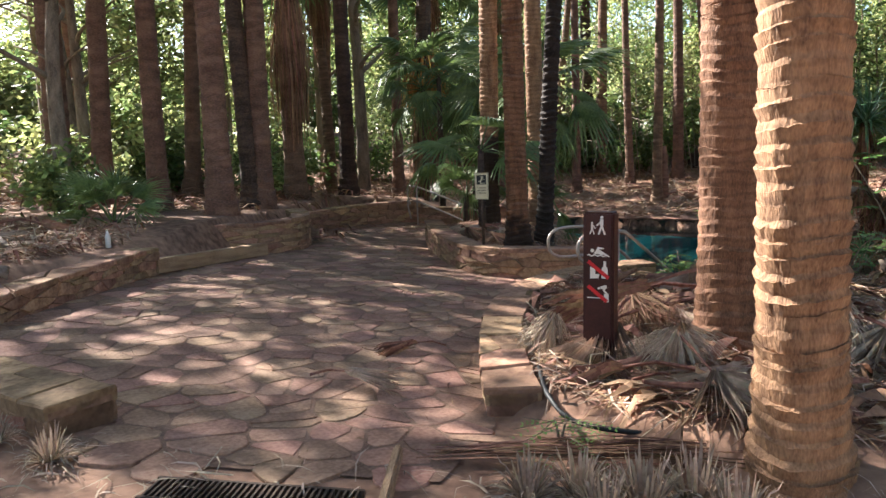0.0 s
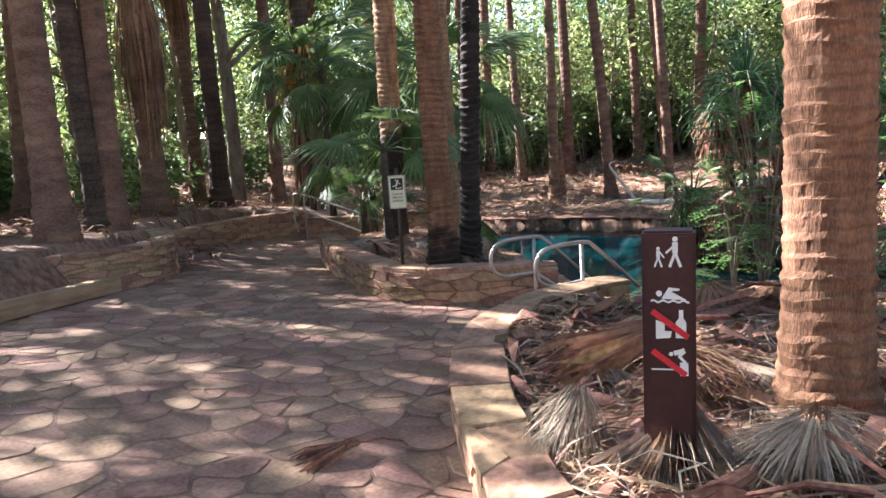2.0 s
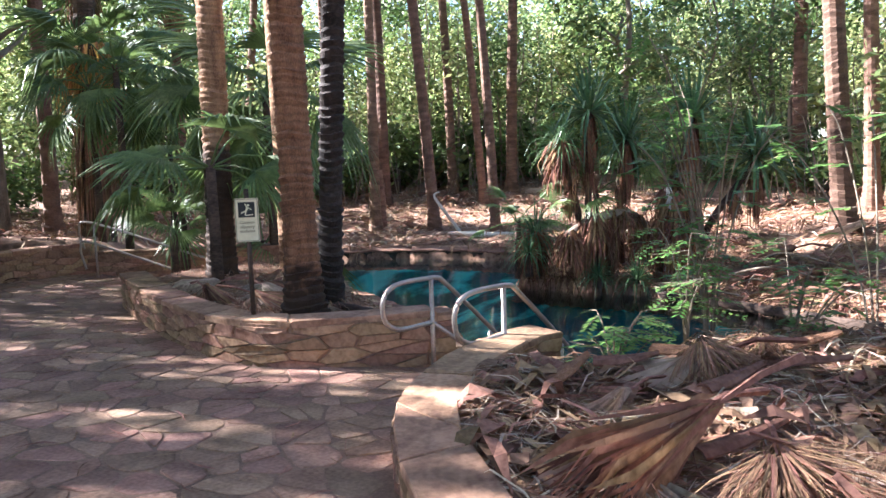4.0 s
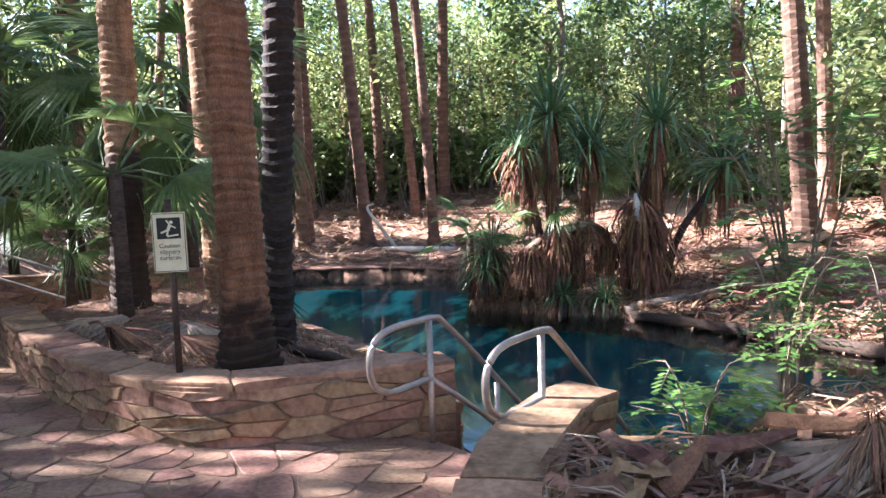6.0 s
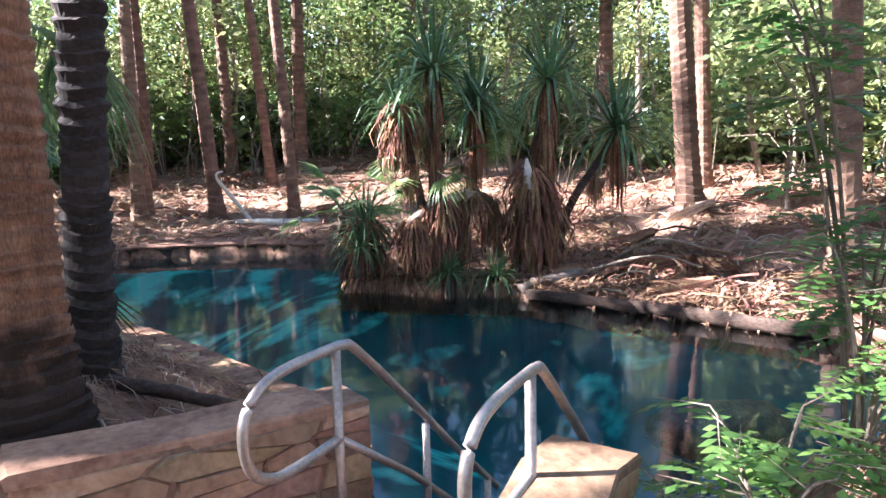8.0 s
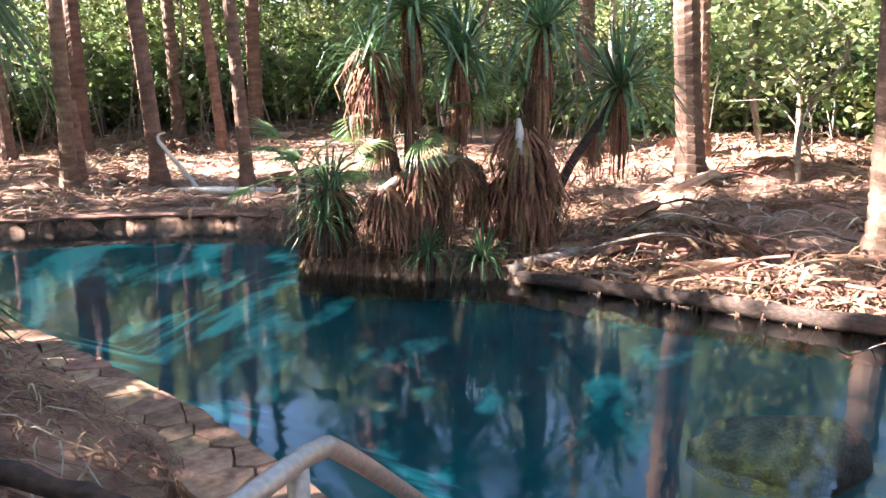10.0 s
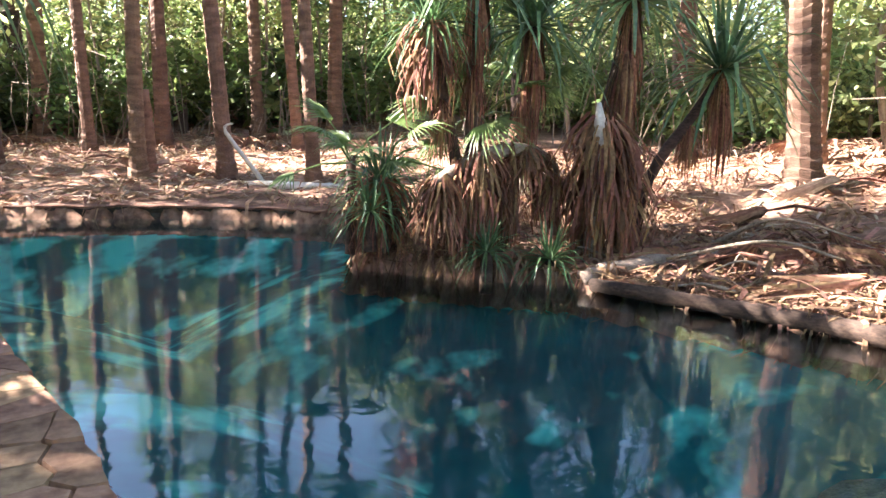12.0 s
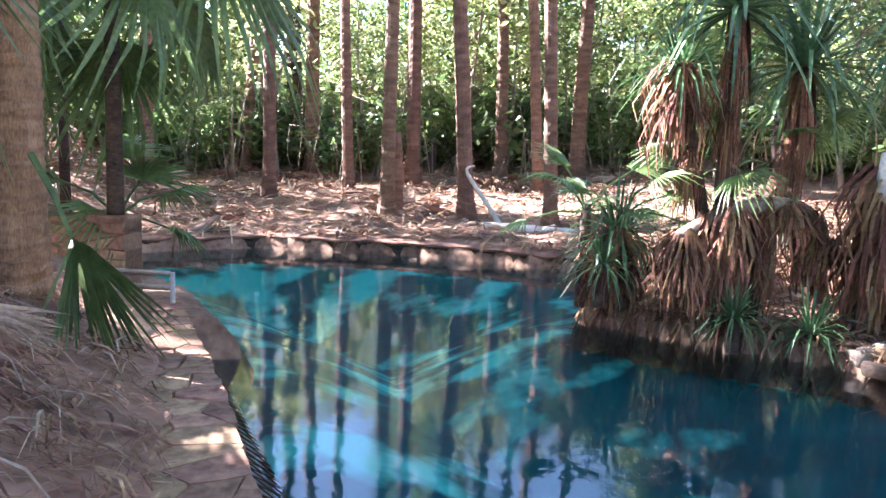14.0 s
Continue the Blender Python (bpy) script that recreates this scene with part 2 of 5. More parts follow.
def smooth_path(pts, n=8):
    """Catmull-Rom through pts."""
    P = [Vector(p) for p in pts]
    P = [2 * P[0] - P[1]] + P + [2 * P[-1] - P[-2]]
    out = []
    for i in range(1, len(P) - 2):
        for k in range(n):
            t = k / n
            a, b, c, d = P[i - 1], P[i], P[i + 1], P[i + 2]
            out.append(0.5 * (2 * b + (c - a) * t + (2 * a - 5 * b + 4 * c - d) * t * t + (3 * b - a - 3 * c + d) * t ** 3))
    return out + [P[-2]]


# ---- the lie of the land ----
WATER = -1.14
POOL = [(2.1, 12.5), (2.75, 14.2), (2.4, 16.2), (1.95, 19.3), (1.2, 21.8), (0.2, 23.6), (-0.6, 25.5), (-0.3, 26.6), (1.6, 27.4), (4.4, 26.4), (6.2, 25.3), (7.4, 23.7), (6.6, 22.0), (5.8, 20.4),
        (6.8, 19.2), (7.7, 18.3), (8.1, 17.0), (8.4, 15.9), (8.8, 14.6), (9.4, 13.4), (11, 12), (12.5, 10), (11, 8.8), (8.5, 9.6), (5.9, 11.2), (4.2, 11.75), (3.4, 12.0), (2.6, 11.5)]
SIGN_BED = [(1.05, 6.6), (0.9, 7.5), (0.8, 8.6), (0.88, 9.7), (1.15, 10.4), (1.6, 10.95), (2.4, 11.45), (4.5, 11.4), (9, 9), (14, 6), (14, 1), (4, 4.2), (2.0, 5.9)]
TREE_BED = [(-1.3, 17.05), (-0.95, 15.55), (-0.32, 13.72), (0.2, 12.9), (0.92, 12.67), (1.92, 12.66), (2.15, 13.4), (2.15, 14.4), (1.9, 15.8), (1.6, 17.1), (1.4, 18.2), (0.2, 18.4)]


def inside_distance(poly, x, y):
    """Distance to a closed outline, negative inside it."""
    d, ins = np.full(x.shape, 1e9), np.zeros(x.shape, bool)
    for (ax, ay), (bx, by) in zip(poly, poly[1:] + poly[:1]):
        ex, ey = bx - ax, by - ay
        k = np.clip(((x - ax) * ex + (y - ay) * ey) / (ex * ex + ey * ey), 0, 1)
        d = np.minimum(d, np.hypot(x - ax - k * ex, y - ay - k * ey))
        if ey:
            ins ^= ((ay > y) != (by > y)) & (x < ax + (y - ay) / ey * ex)
    return np.where(ins, -d, d)


def ss(a, b, v):
    k = np.clip((v - a) / (b - a), 0, 1)
    return k * k * (3 - 2 * k)


def floor_z(x, y):
    return -0.06 * (np.clip(x, -5, 3) - 0.8) - 0.04 * (np.clip(y, -5, 17) - 6.9)


def ground(x, y):
    x, y = np.asarray(x, float), np.asarray(y, float)
    d = inside_distance(POOL, x, y)
    far = WATER + 0.27 + 0.085 * np.clip(d - 1, 0, 8) + 0.13 * np.clip(d - 9, 0, 18)
    right = WATER + 0.06 + 0.16 * np.clip(d - 0.3, 0, 9)
    k = ss(4, 8, x) * (1 - ss(21, 25, y))
    bank = far * (1 - k) + right * k
    near = floor_z(x, y) - 0.015
    n = (1 - ss(15, 22, y)) * (1 - ss(5, 9, x))
    n = np.maximum(n, (1 - ss(18, 30, y)) * (1 - ss(-2, 0, x)))
    h = bank * (1 - n) + near * n
    left = np.maximum((1 - ss(-4.6, -4.15, x)), (1 - ss(-3.0, -1.0, x)) * ss(20.6, 21.4, y)) * (1 - 0.4 * ss(26, 36, y))
    h = h + left * (0.36 + 0.24 * ss(11, 14, y) + 0.3 * ss(-6, -14, x)) * (1 - ss(60, 90, np.hypot(x, y)))
    sb = inside_distance(SIGN_BED, x, y)
    h = h + (0.13 - h) * ss(0.05, -0.12, sb)
    tb = inside_distance(TREE_BED, x, y)
    h = h + (-0.33 + 0.42 * ss(0.4, 1.9, d) - h) * ss(0.05, -0.12, tb)
    rough = 0.05 * np.sin(x * 1.7 + 0.6 * y) * np.sin(y * 1.3 - 0.4 * x) + 0.03 * np.sin(x * 4.1 - y * 2.3)
    h = h + rough * ss(0.5, 2.5, d) * (1 - n * (sb > 0))
    edge = WATER + 0.06 + 1.3 * np.clip(d, 0, 9)
    edge = np.where((x < 3.2) & (y > 12.7) & (y < 19.2), WATER - 0.45 + 8 * np.clip(d - 0.5, 0, 9), edge)
    return np.where(d < 0, WATER - 1.5 * ss(0, 4.5, -d) - 0.28, np.minimum(h, edge))


def gz(x, y):
    return float(ground(np.array([x]), np.array([y]))[0])


def grid_sheet(xs, ys):
    X, Y = np.meshgrid(xs, ys)
    Z = ground(X, Y)
    V = np.stack([X.ravel(), Y.ravel(), Z.ravel()], 1)
    w = len(xs)
    i = np.arange((len(ys) - 1) * (w - 1))
    a = i // (w - 1) * w + i % (w - 1)
    return V, np.stack([a, a + 1, a + w + 1, a + w], 1)


far_out = np.array([2.0, 5, 10, 20, 45, 100, 250, 600])
xs = np.concatenate([-14 - far_out[::-1], np.arange(-14, -6, 0.5), np.arange(-6, 11, 0.16), np.arange(11, 24, 0.6), 24 + far_out])
ys = np.concatenate([-6 - far_out[::-1], np.arange(-6, 3, 0.6), np.arange(3, 28.5, 0.16), np.arange(28.5, 52, 0.6), 52 + far_out])
V, F = grid_sheet(xs, ys)
ground_ob = tagged(new("ground", me("ground", V, F, M_EARTH, True)), "red-brown bare earth strewn with dry palm litter", "ground", kind="structure")
ground_ob.data.materials.append(M_POOL)
_top = V[F][:, :, 2].max(1)
ground_ob.data.polygons.foreach_set("material_index", (_top < WATER - 0.08).astype(np.int32))

_V = [(x, y, WATER) for x, y in [(-2, 11.9), (14, 7.5), (14, 20), (9, 25), (4, 29), (-2, 28)]]
water = tagged(new("water", me("water", _V, [tuple(range(6))], M_WATER)), "still clear blue-green spring water with tree reflections", "water", kind="structure")

# ---- palms ----


def trunk_mesh(name, height, r0, r1, sides, step, relief, material, flare=0.45, seed=0):
    """Tapered trunk with leaf-scar rings: each ring a small step that juts out."""
    rr = np.random.default_rng(seed)
    pts, rad, z, k = [], [], -0.25, 0
    ph = rr.uniform(0, 6.28, 4)
    while z < height:
        base = r1 + (r0 - r1) * max(0, 1 - z / (height * 0.8)) + r0 * flare * math.exp(-max(z, 0) / 0.28)
        lip = relief * rr.uniform(0.4, 1.3)
        rad += [base - relief * 0.3, base + lip, base + lip * 0.6]
        sway = 0.03 * math.sin(z * 0.5 + ph[0]), 0.03 * math.sin(z * 0.43 + ph[1])
        for q in (0, 0.72, 0.86):
            pts.append((sway[0], sway[1], z + step * q))
        z += step * rr.uniform(0.75, 1.3)
    V, F = tube(pts, rad, sides)
    V = np.array([tuple(v) for v in V])
    n = len(pts)
    # uneven rings
    ang = np.tile(np.arange(sides) / sides * 2 * math.pi, n)
    V[:, 2] += step * 0.22 * np.sin(ang * 2 + ph[2] + V[:, 2] * 1.3) + rr.normal(0, step * 0.05, len(V))
    c = np.repeat(np.array(pts)[:, :2], sides, 0)
    lip = np.tile(np.repeat((0.0, 1.0, 0.6), sides), n // 3)
    fade = np.clip(0.5 + 0.9 * np.sin(ang * 2 + V[:, 2] * 23.0 + ph[1]), 0, 1)
    r = np.linalg.norm(V[:, :2] - c, axis=1)
    V[:, :2] = c + (V[:, :2] - c) * (1 + 0.05 * np.sin(ang + ph[3]) + rr.normal(0, 0.006, len(V)) - lip * fade * relief / r * 0.5)[:, None]
    return me(name, V, F, material, False)


def fan(rr, length, petiole, blades, droop, spread=2.5, width=0.045, fold=0.3, inner=0.42, mess=0.03):
    """One fan leaf along +x: a stalk and a pleated blade, joined at the hub and split into tips."""
    v, F = tube([(0, 0, 0), (petiole * 0.5, 0, petiole * 0.10), (petiole, 0, petiole * (0.16 - droop * 0.25))], [0.018, 0.014, 0.010], 4)
    V, F = [tuple(p) for p in v], list(F)
    hub = np.array([petiole, 0, petiole * (0.16 - droop * 0.25)])
    h = len(V)
    V.append(tuple(hub))
    F.append((h - 1, h - 2, h))
    da = spread / blades

    def at(a, ln, q, lift=0.0):
        z = -droop * ln * q ** 2.2 + fold * abs(math.sin(a)) * ln * 0.25 * q + lift
        return (hub[0] + math.cos(a) * ln * q, hub[1] + math.sin(a) * ln * q, hub[2] + z)
    rim = len(V)
    for i in range(blades + 1):
        V.append(at((i / blades - 0.5) * spread, length * 0.92, inner, -0.012 * length))
    for i in range(blades):
        a = ((i + 0.5) / blades - 0.5) * spread
        ln = length * (0.74 + 0.26 * math.cos(a)) * rr.uniform(0.88, 1.05)
        extra = droop * ln * rr.uniform(-0.1, 0.45)
        n = len(V)
        V.append(at(a, ln, inner, 0.03 * length))
        w = da * 0.5 * 0.62 * inner / 0.7
        c, m = a + rr.normal(0, mess * 0.5), rr.normal(0, mess) * ln * 0.5
        V.append(at(c - w, ln, 0.72, m - extra * 0.25))
        V.append(at(c + w, ln, 0.72, m - extra * 0.25))
        V.append(at(c + rr.normal(0, mess), ln, 1.0, m * 1.4 - extra))
        F += [(h, rim + i, n), (h, n, rim + i + 1), (rim + i, n + 1, n), (n, n + 1, n + 2), (n, n + 2, rim + i + 1), (n + 1, n + 3, n + 2)]
    return np.array(V, float), F


def place(V, m):
    return [tuple(m @ Vector(v)) for v in V]


def crown_mesh(name, seed, leaves, length, petiole, blades, material, low=-0.5, high=1.2, droop=(0.2, 0.5), width=0.045):
    rr = np.random.default_rng(seed)
    out = []
    for i in range(leaves):
        e = low + (high - low) * (i / leaves) ** 0.9
        v, f = fan(rr, length * rr.uniform(0.8, 1.1), petiole * rr.uniform(0.8, 1.15), blades, rr.uniform(*droop), width=width)
        m = Matrix.Rotation(i * 2.4 + rr.uniform(-0.3, 0.3), 4, "Z") @ Matrix.Rotation(-e, 4, "Y") @ Matrix.Rotation(rr.uniform(-0.5, 0.5), 4, "X")
        out.append((place(v, m), f))
    V, F = join(out)
    return me(name, V, F, material)


def skirt_mesh(name, seed, blades, length, radius, material, flare=0.25, width=(0.008, 0.03)):
    """Dead leaves that hang down round a trunk from z = 0."""
    rr = np.random.default_rng(seed)
    V, F = [], []
    for i in range(blades):
        a, r = rr.uniform(0, 6.28), radius * rr.uniform(0.75, 1.15)
        top, ln = rr.uniform(-0.5, 0.15) * length, length * rr.uniform(0.45, 1.0)
        w, out = rr.uniform(*width), flare * rr.uniform(0.2, 1.3)
        n = len(V)
        tw = rr.uniform(-0.5, 0.5)
        for q in (0, 0.3, 0.65, 1.0):
            rad = r + out * math.sin(q * 2.2) * 0.8
            aa = a + tw * q * 0.4
            x, y, z = rad * math.cos(aa), rad * math.sin(aa), top - ln * q
            ww = w * (1 - 0.7 * q)
            V += [(x - math.sin(aa + tw) * ww, y + math.cos(aa + tw) * ww, z), (x + math.sin(aa + tw) * ww, y - math.cos(aa + tw) * ww, z)]
        for j in range(3):
            F.append((n + 2 * j, n + 2 * j + 1, n + 2 * j + 3, n + 2 * j + 2))
    return me(name, V, F, material)


CROWNS = [crown_mesh("crown", s, 30, 1.25, 1.3, 15, M_LEAF) for s in (1, 2)]
SKIRTS = [skirt_mesh("dead_skirt", 3, 260, 1.7, 0.28, M_DEAD), skirt_mesh("dead_skirt", 4, 340, 3.2, 0.30, M_DEAD)]
TRUNK_FAR = [trunk_mesh("trunk", 12.0, 0.205, 0.15, 12, 0.16, 0.012, M_TRUNK, seed=s) for s in (1, 2, 3)]
TRUNK_BLACK = [trunk_mesh("trunk", 12.0, 0.21, 0.16, 12, 0.16, 0.014, M_TRUNK_DARK, seed=s) for s in (4, 5)]


def palm(x, y, girth, lx, ly, label, height=12.0, black=False, skirt=0, trunk=None, crown=True, z=None):
    i = int(abs(x * 7 + y * 13)) % 6
    p = tagged(new("palm_tree"), label, "palm tree", "palms round the spring")
    tilt = Vector((lx, ly, 1)).to_track_quat("Z", "Y").to_matrix().to_4x4()
    p.matrix_basis = Matrix.Translation((x, y, gz(x, y) if z is None else z)) @ tilt @ Matrix.Rotation(i * 1.1, 4, "Z")
    k = girth / 0.41
    h = height / 12.0
    d = trunk or (TRUNK_BLACK[i % 2] if black else TRUNK_FAR[i % 3])
    part("trunk", d, p, Matrix.Diagonal((k, k, h, 1)) if trunk is None else None)
    if crown:
        part("crown", CROWNS[i % 2], p, Matrix.Translation((0, 0, height - 0.1)) @ Matrix.Scale(1.15, 4))
        part("dead_skirt", SKIRTS[0], p, Matrix.Translation((0, 0, height - 0.2)), "brown hanging dead fronds")
    if skirt:
        part("dead_skirt", SKIRTS[1], p, Matrix.Translation((0, 0, skirt)) @ Matrix.Diagonal((0.95, 0.95, 0.8, 1)), "thick thatch of brown dead fronds")
    return p


FAR_PALMS = [
    (0.8, 38.5, 0.38, 0.096, 0.005), (1.8, 32.9, 0.35, -0.004, 0), (3.1, 38.5, 0.5, 0.008, 0), (4.1, 35.0, 0.35, -0.027, 0), (4.7, 30.1, 0.36, -0.002, 0), (6.2, 35.5, 0.46, -0.014, 0),
    (8.4, 47.3, 0.45, 0.022, 0), (6.5, 29.3, 0.38, -0.069, 0.017), (10.9, 46.8, 0.42, -0.003, 0), (9.5, 36.9, 0.42, -0.026, 0.008), (9.7, 33.4, 0.34, -0.076, 0.027), (8.0, 27.6, 0.31, -0.048, 0.018), (11.8, 35.8, 0.5, 0.024, -0.01),
    (18.7, 26.8, 0.5, -0.003, 0.003),
]
RIGHT_PALMS = [(13.1, 19.2, 0.5, -0.041, 0.052), (11.0, 14.9, 0.42, -0.025, 0.046), (15.0, 20.3, 0.36, -0.023, 0.031), (17.5, 16.0, 0.4, 0.02, 0.01)]
LEFT_PALMS = [(-8.9, 15.8, 0.5, 0.009, 0.007), (-8.5, 16.5, 0.42, 0.06, 0.0), (-12.3, 21.5, 0.42, -0.02, 0), (-7.1, 16.35, 0.42, 0.02, 0.012), (-8.5, 20.5, 0.42, 0.05, 0.03), (-4.9, 14.75, 0.46, 0.0, 0.008), (-4.95, 16.8, 0.46, 0.012, 0.007), (-8.0, 30.4, 0.33, 0.04, 0.01), (-4.3, 26.7, 0.38, 0.02, 0)]
for row in FAR_PALMS:
    palm(*row, "tall slim palm with ringed brown trunk on the far bank", height=rng.uniform(11, 14))
palm(2.6, 41.0, 0.6, -0.029, 0, "tall palm with fire-blackened trunk on the far bank", black=True, height=13)
for row in RIGHT_PALMS:
    palm(*row, "tall sunlit palm with ringed pinkish-brown trunk on the bank", height=rng.uniform(11, 13.5))
for row in LEFT_PALMS:
    palm(*row, "tall palm with grey-brown trunk behind the low walls", height=rng.uniform(14.5, 16.5))
palm(-5.15, 16.6, 0.36, -0.02, 0.02, "tall palm with fire-blackened trunk behind the wall", black=True)
palm(-5.0, 23.1, 0.45, 0.015, 0.01, "tall palm with fire-blackened trunk", black=True, height=15)
palm(-5.1, 19.3, 0.5, 0.0, 0, "palm wrapped in thatch of dead fronds", skirt=4.6, height=15)
palm(-3.7, 29.6, 0.4, 0.02, 0, "half-grown palm with low fan crown behind the spring", height=7.6)
palm(-6.3, 25.6, 0.4, -0.02, 0, "half-grown palm with low fan crown behind the spring", height=7.0)
palm(-1.4, 33.5, 0.4, 0.0, 0, "half-grown palm with low fan crown behind the spring", height=8.4)
_p = palm(-2.9, 24.4, 0.5, 0.03, 0, "palm wrapped in orange-brown dead fronds", skirt=2.6, black=True)
part("dead_skirt", skirt_mesh("dead_skirt", 6, 300, 1.5, 0.34, M_ORANGE, 0.5), _p, Matrix.Translation((0, 0, 4.2)), "orange hanging dead fronds")

T_A = trunk_mesh("trunk", 11, 0.162, 0.134, 32, 0.08, 0.020, M_TRUNK_RED, 0.5, 11)
T_B = trunk_mesh("trunk", 11, 0.130, 0.110, 28, 0.085, 0.022, M_TRUNK_BLACK, 0.4, 12)
T_C = trunk_mesh("trunk", 11, 0.187, 0.157, 24, 0.09, 0.016, M_TRUNK_NEAR, 0.3, 13)
T_1 = trunk_mesh("trunk", 12, 0.203, 0.183, 48, 0.085, 0.014, M_TRUNK_NEAR, 0.28, 14)
# darker bark than the sunlit palm: this trunk's shade sits in its colour
T_2 = trunk_mesh("trunk", 12, 0.213, 0.183, 40, 0.085, 0.012, M_TRUNK_RED, 0.3, 15)


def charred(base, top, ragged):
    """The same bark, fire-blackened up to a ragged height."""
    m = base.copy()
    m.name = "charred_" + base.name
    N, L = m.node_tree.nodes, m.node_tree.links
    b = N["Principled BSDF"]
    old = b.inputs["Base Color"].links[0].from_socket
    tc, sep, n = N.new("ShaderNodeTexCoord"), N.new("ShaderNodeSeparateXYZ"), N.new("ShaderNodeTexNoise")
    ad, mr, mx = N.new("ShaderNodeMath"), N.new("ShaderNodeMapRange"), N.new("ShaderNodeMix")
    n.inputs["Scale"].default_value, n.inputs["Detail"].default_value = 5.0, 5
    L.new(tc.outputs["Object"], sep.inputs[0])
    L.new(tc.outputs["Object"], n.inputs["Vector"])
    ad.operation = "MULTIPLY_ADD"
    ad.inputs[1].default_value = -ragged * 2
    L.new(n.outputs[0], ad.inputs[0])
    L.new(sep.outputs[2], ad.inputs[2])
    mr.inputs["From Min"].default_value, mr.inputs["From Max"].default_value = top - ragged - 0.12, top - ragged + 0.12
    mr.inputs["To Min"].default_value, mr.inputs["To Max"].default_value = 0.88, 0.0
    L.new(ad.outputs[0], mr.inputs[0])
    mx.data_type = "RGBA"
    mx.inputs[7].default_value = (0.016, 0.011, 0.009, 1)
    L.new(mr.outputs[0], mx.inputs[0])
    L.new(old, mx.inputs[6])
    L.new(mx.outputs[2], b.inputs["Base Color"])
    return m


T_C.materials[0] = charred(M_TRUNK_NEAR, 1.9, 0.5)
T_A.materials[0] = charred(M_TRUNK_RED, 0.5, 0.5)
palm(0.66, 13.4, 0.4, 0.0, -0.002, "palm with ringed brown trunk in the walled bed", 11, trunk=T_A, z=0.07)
palm(1.0, 14.25, 0.3, 0.07, -0.01, "leaning palm with charred dark trunk in the walled bed", 11, trunk=T_B, z=0.0)
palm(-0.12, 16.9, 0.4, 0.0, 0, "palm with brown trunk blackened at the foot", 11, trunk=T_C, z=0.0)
T_D = trunk_mesh("trunk", 11, 0.17, 0.145, 28, 0.085, 0.010, M_TRUNK_NEAR, 0.30, 16)
palm(0.80, 16.75, 0.36, 0.0, 0.0, "palm with ringed trunk close to the pool coping", 11, trunk=T_D, z=-0.25)
palm(2.54, 5.7, 0.5, -0.02, 0.011, "stout palm with pale ringed trunk in full sun", 12, trunk=T_1, z=0.05)
palm(2.57, 7.85, 0.5, 0.0, 0.0, "stout palm with ringed brown trunk, darkened as in shade, among dead fronds", 12, trunk=T_2, z=0.1)

# ---- stone walls, steps, rails ----
def cell(pts, i, poly, gap, near=22):
    """The part of poly that is nearer to pts[i] than to any other point, less half a joint."""
    d = np.hypot(*(pts - pts[i]).T)
    for j in np.argsort(d)[1:near]:
        m, n = (pts[i] + pts[j]) / 2, pts[j] - pts[i]
        n = n / np.hypot(*n)
        out = []
        for a, b in zip(poly, poly[1:] + poly[:1]):
            da, db = (a[0] - m[0]) * n[0] + (a[1] - m[1]) * n[1] + gap, (b[0] - m[0]) * n[0] + (b[1] - m[1]) * n[1] + gap
            if da <= 0:
                out.append(a)
            if (da <= 0) != (db <= 0):
                k = da / (da - db)
                out.append((a[0] + (b[0] - a[0]) * k, a[1] + (b[1] - a[1]) * k))
        poly = out
        if len(poly) < 3:
            return None
    return poly


def spread(rr, u0, u1, v0, v1, step, drop):
    """Loose points over a rectangle, some left out, so that the cells differ in size."""
    out = []
    for j in range(int((v1 - v0) / (step * 0.9)) + 2):
        for i in range(int((u1 - u0) / step) + 2):
            out.append((u0 + (i + 0.5 * (j % 2) - 0.25) * step + rr.uniform(-0.3, 0.3) * step, v0 + (j + 0.2) * step * 0.9 + rr.uniform(-0.25, 0.25) * step))
    out = np.array(out)
    out = out[(out[:, 0] > u0) & (out[:, 0] < u1) & (out[:, 1] > v0) & (out[:, 1] < v1)]
    return out[rr.uniform(0, 1, len(out)) > drop]


def resample(path, step):
    P = [Vector(p) for p in path]
    acc = [0.0]
    for a, b in zip(P, P[1:]):
        acc.append(acc[-1] + (b - a).length)

    def at(s):
        s = min(max(s, 0), acc[-1])
        i = max(k for k in range(len(acc) - 1) if acc[k] <= s + 1e-9)
        t = (s - acc[i]) / max(acc[i + 1] - acc[i], 1e-9)
        d = (P[i + 1] - P[i]).normalized()
        return P[i].lerp(P[i + 1], t), d
    return at, acc[-1]


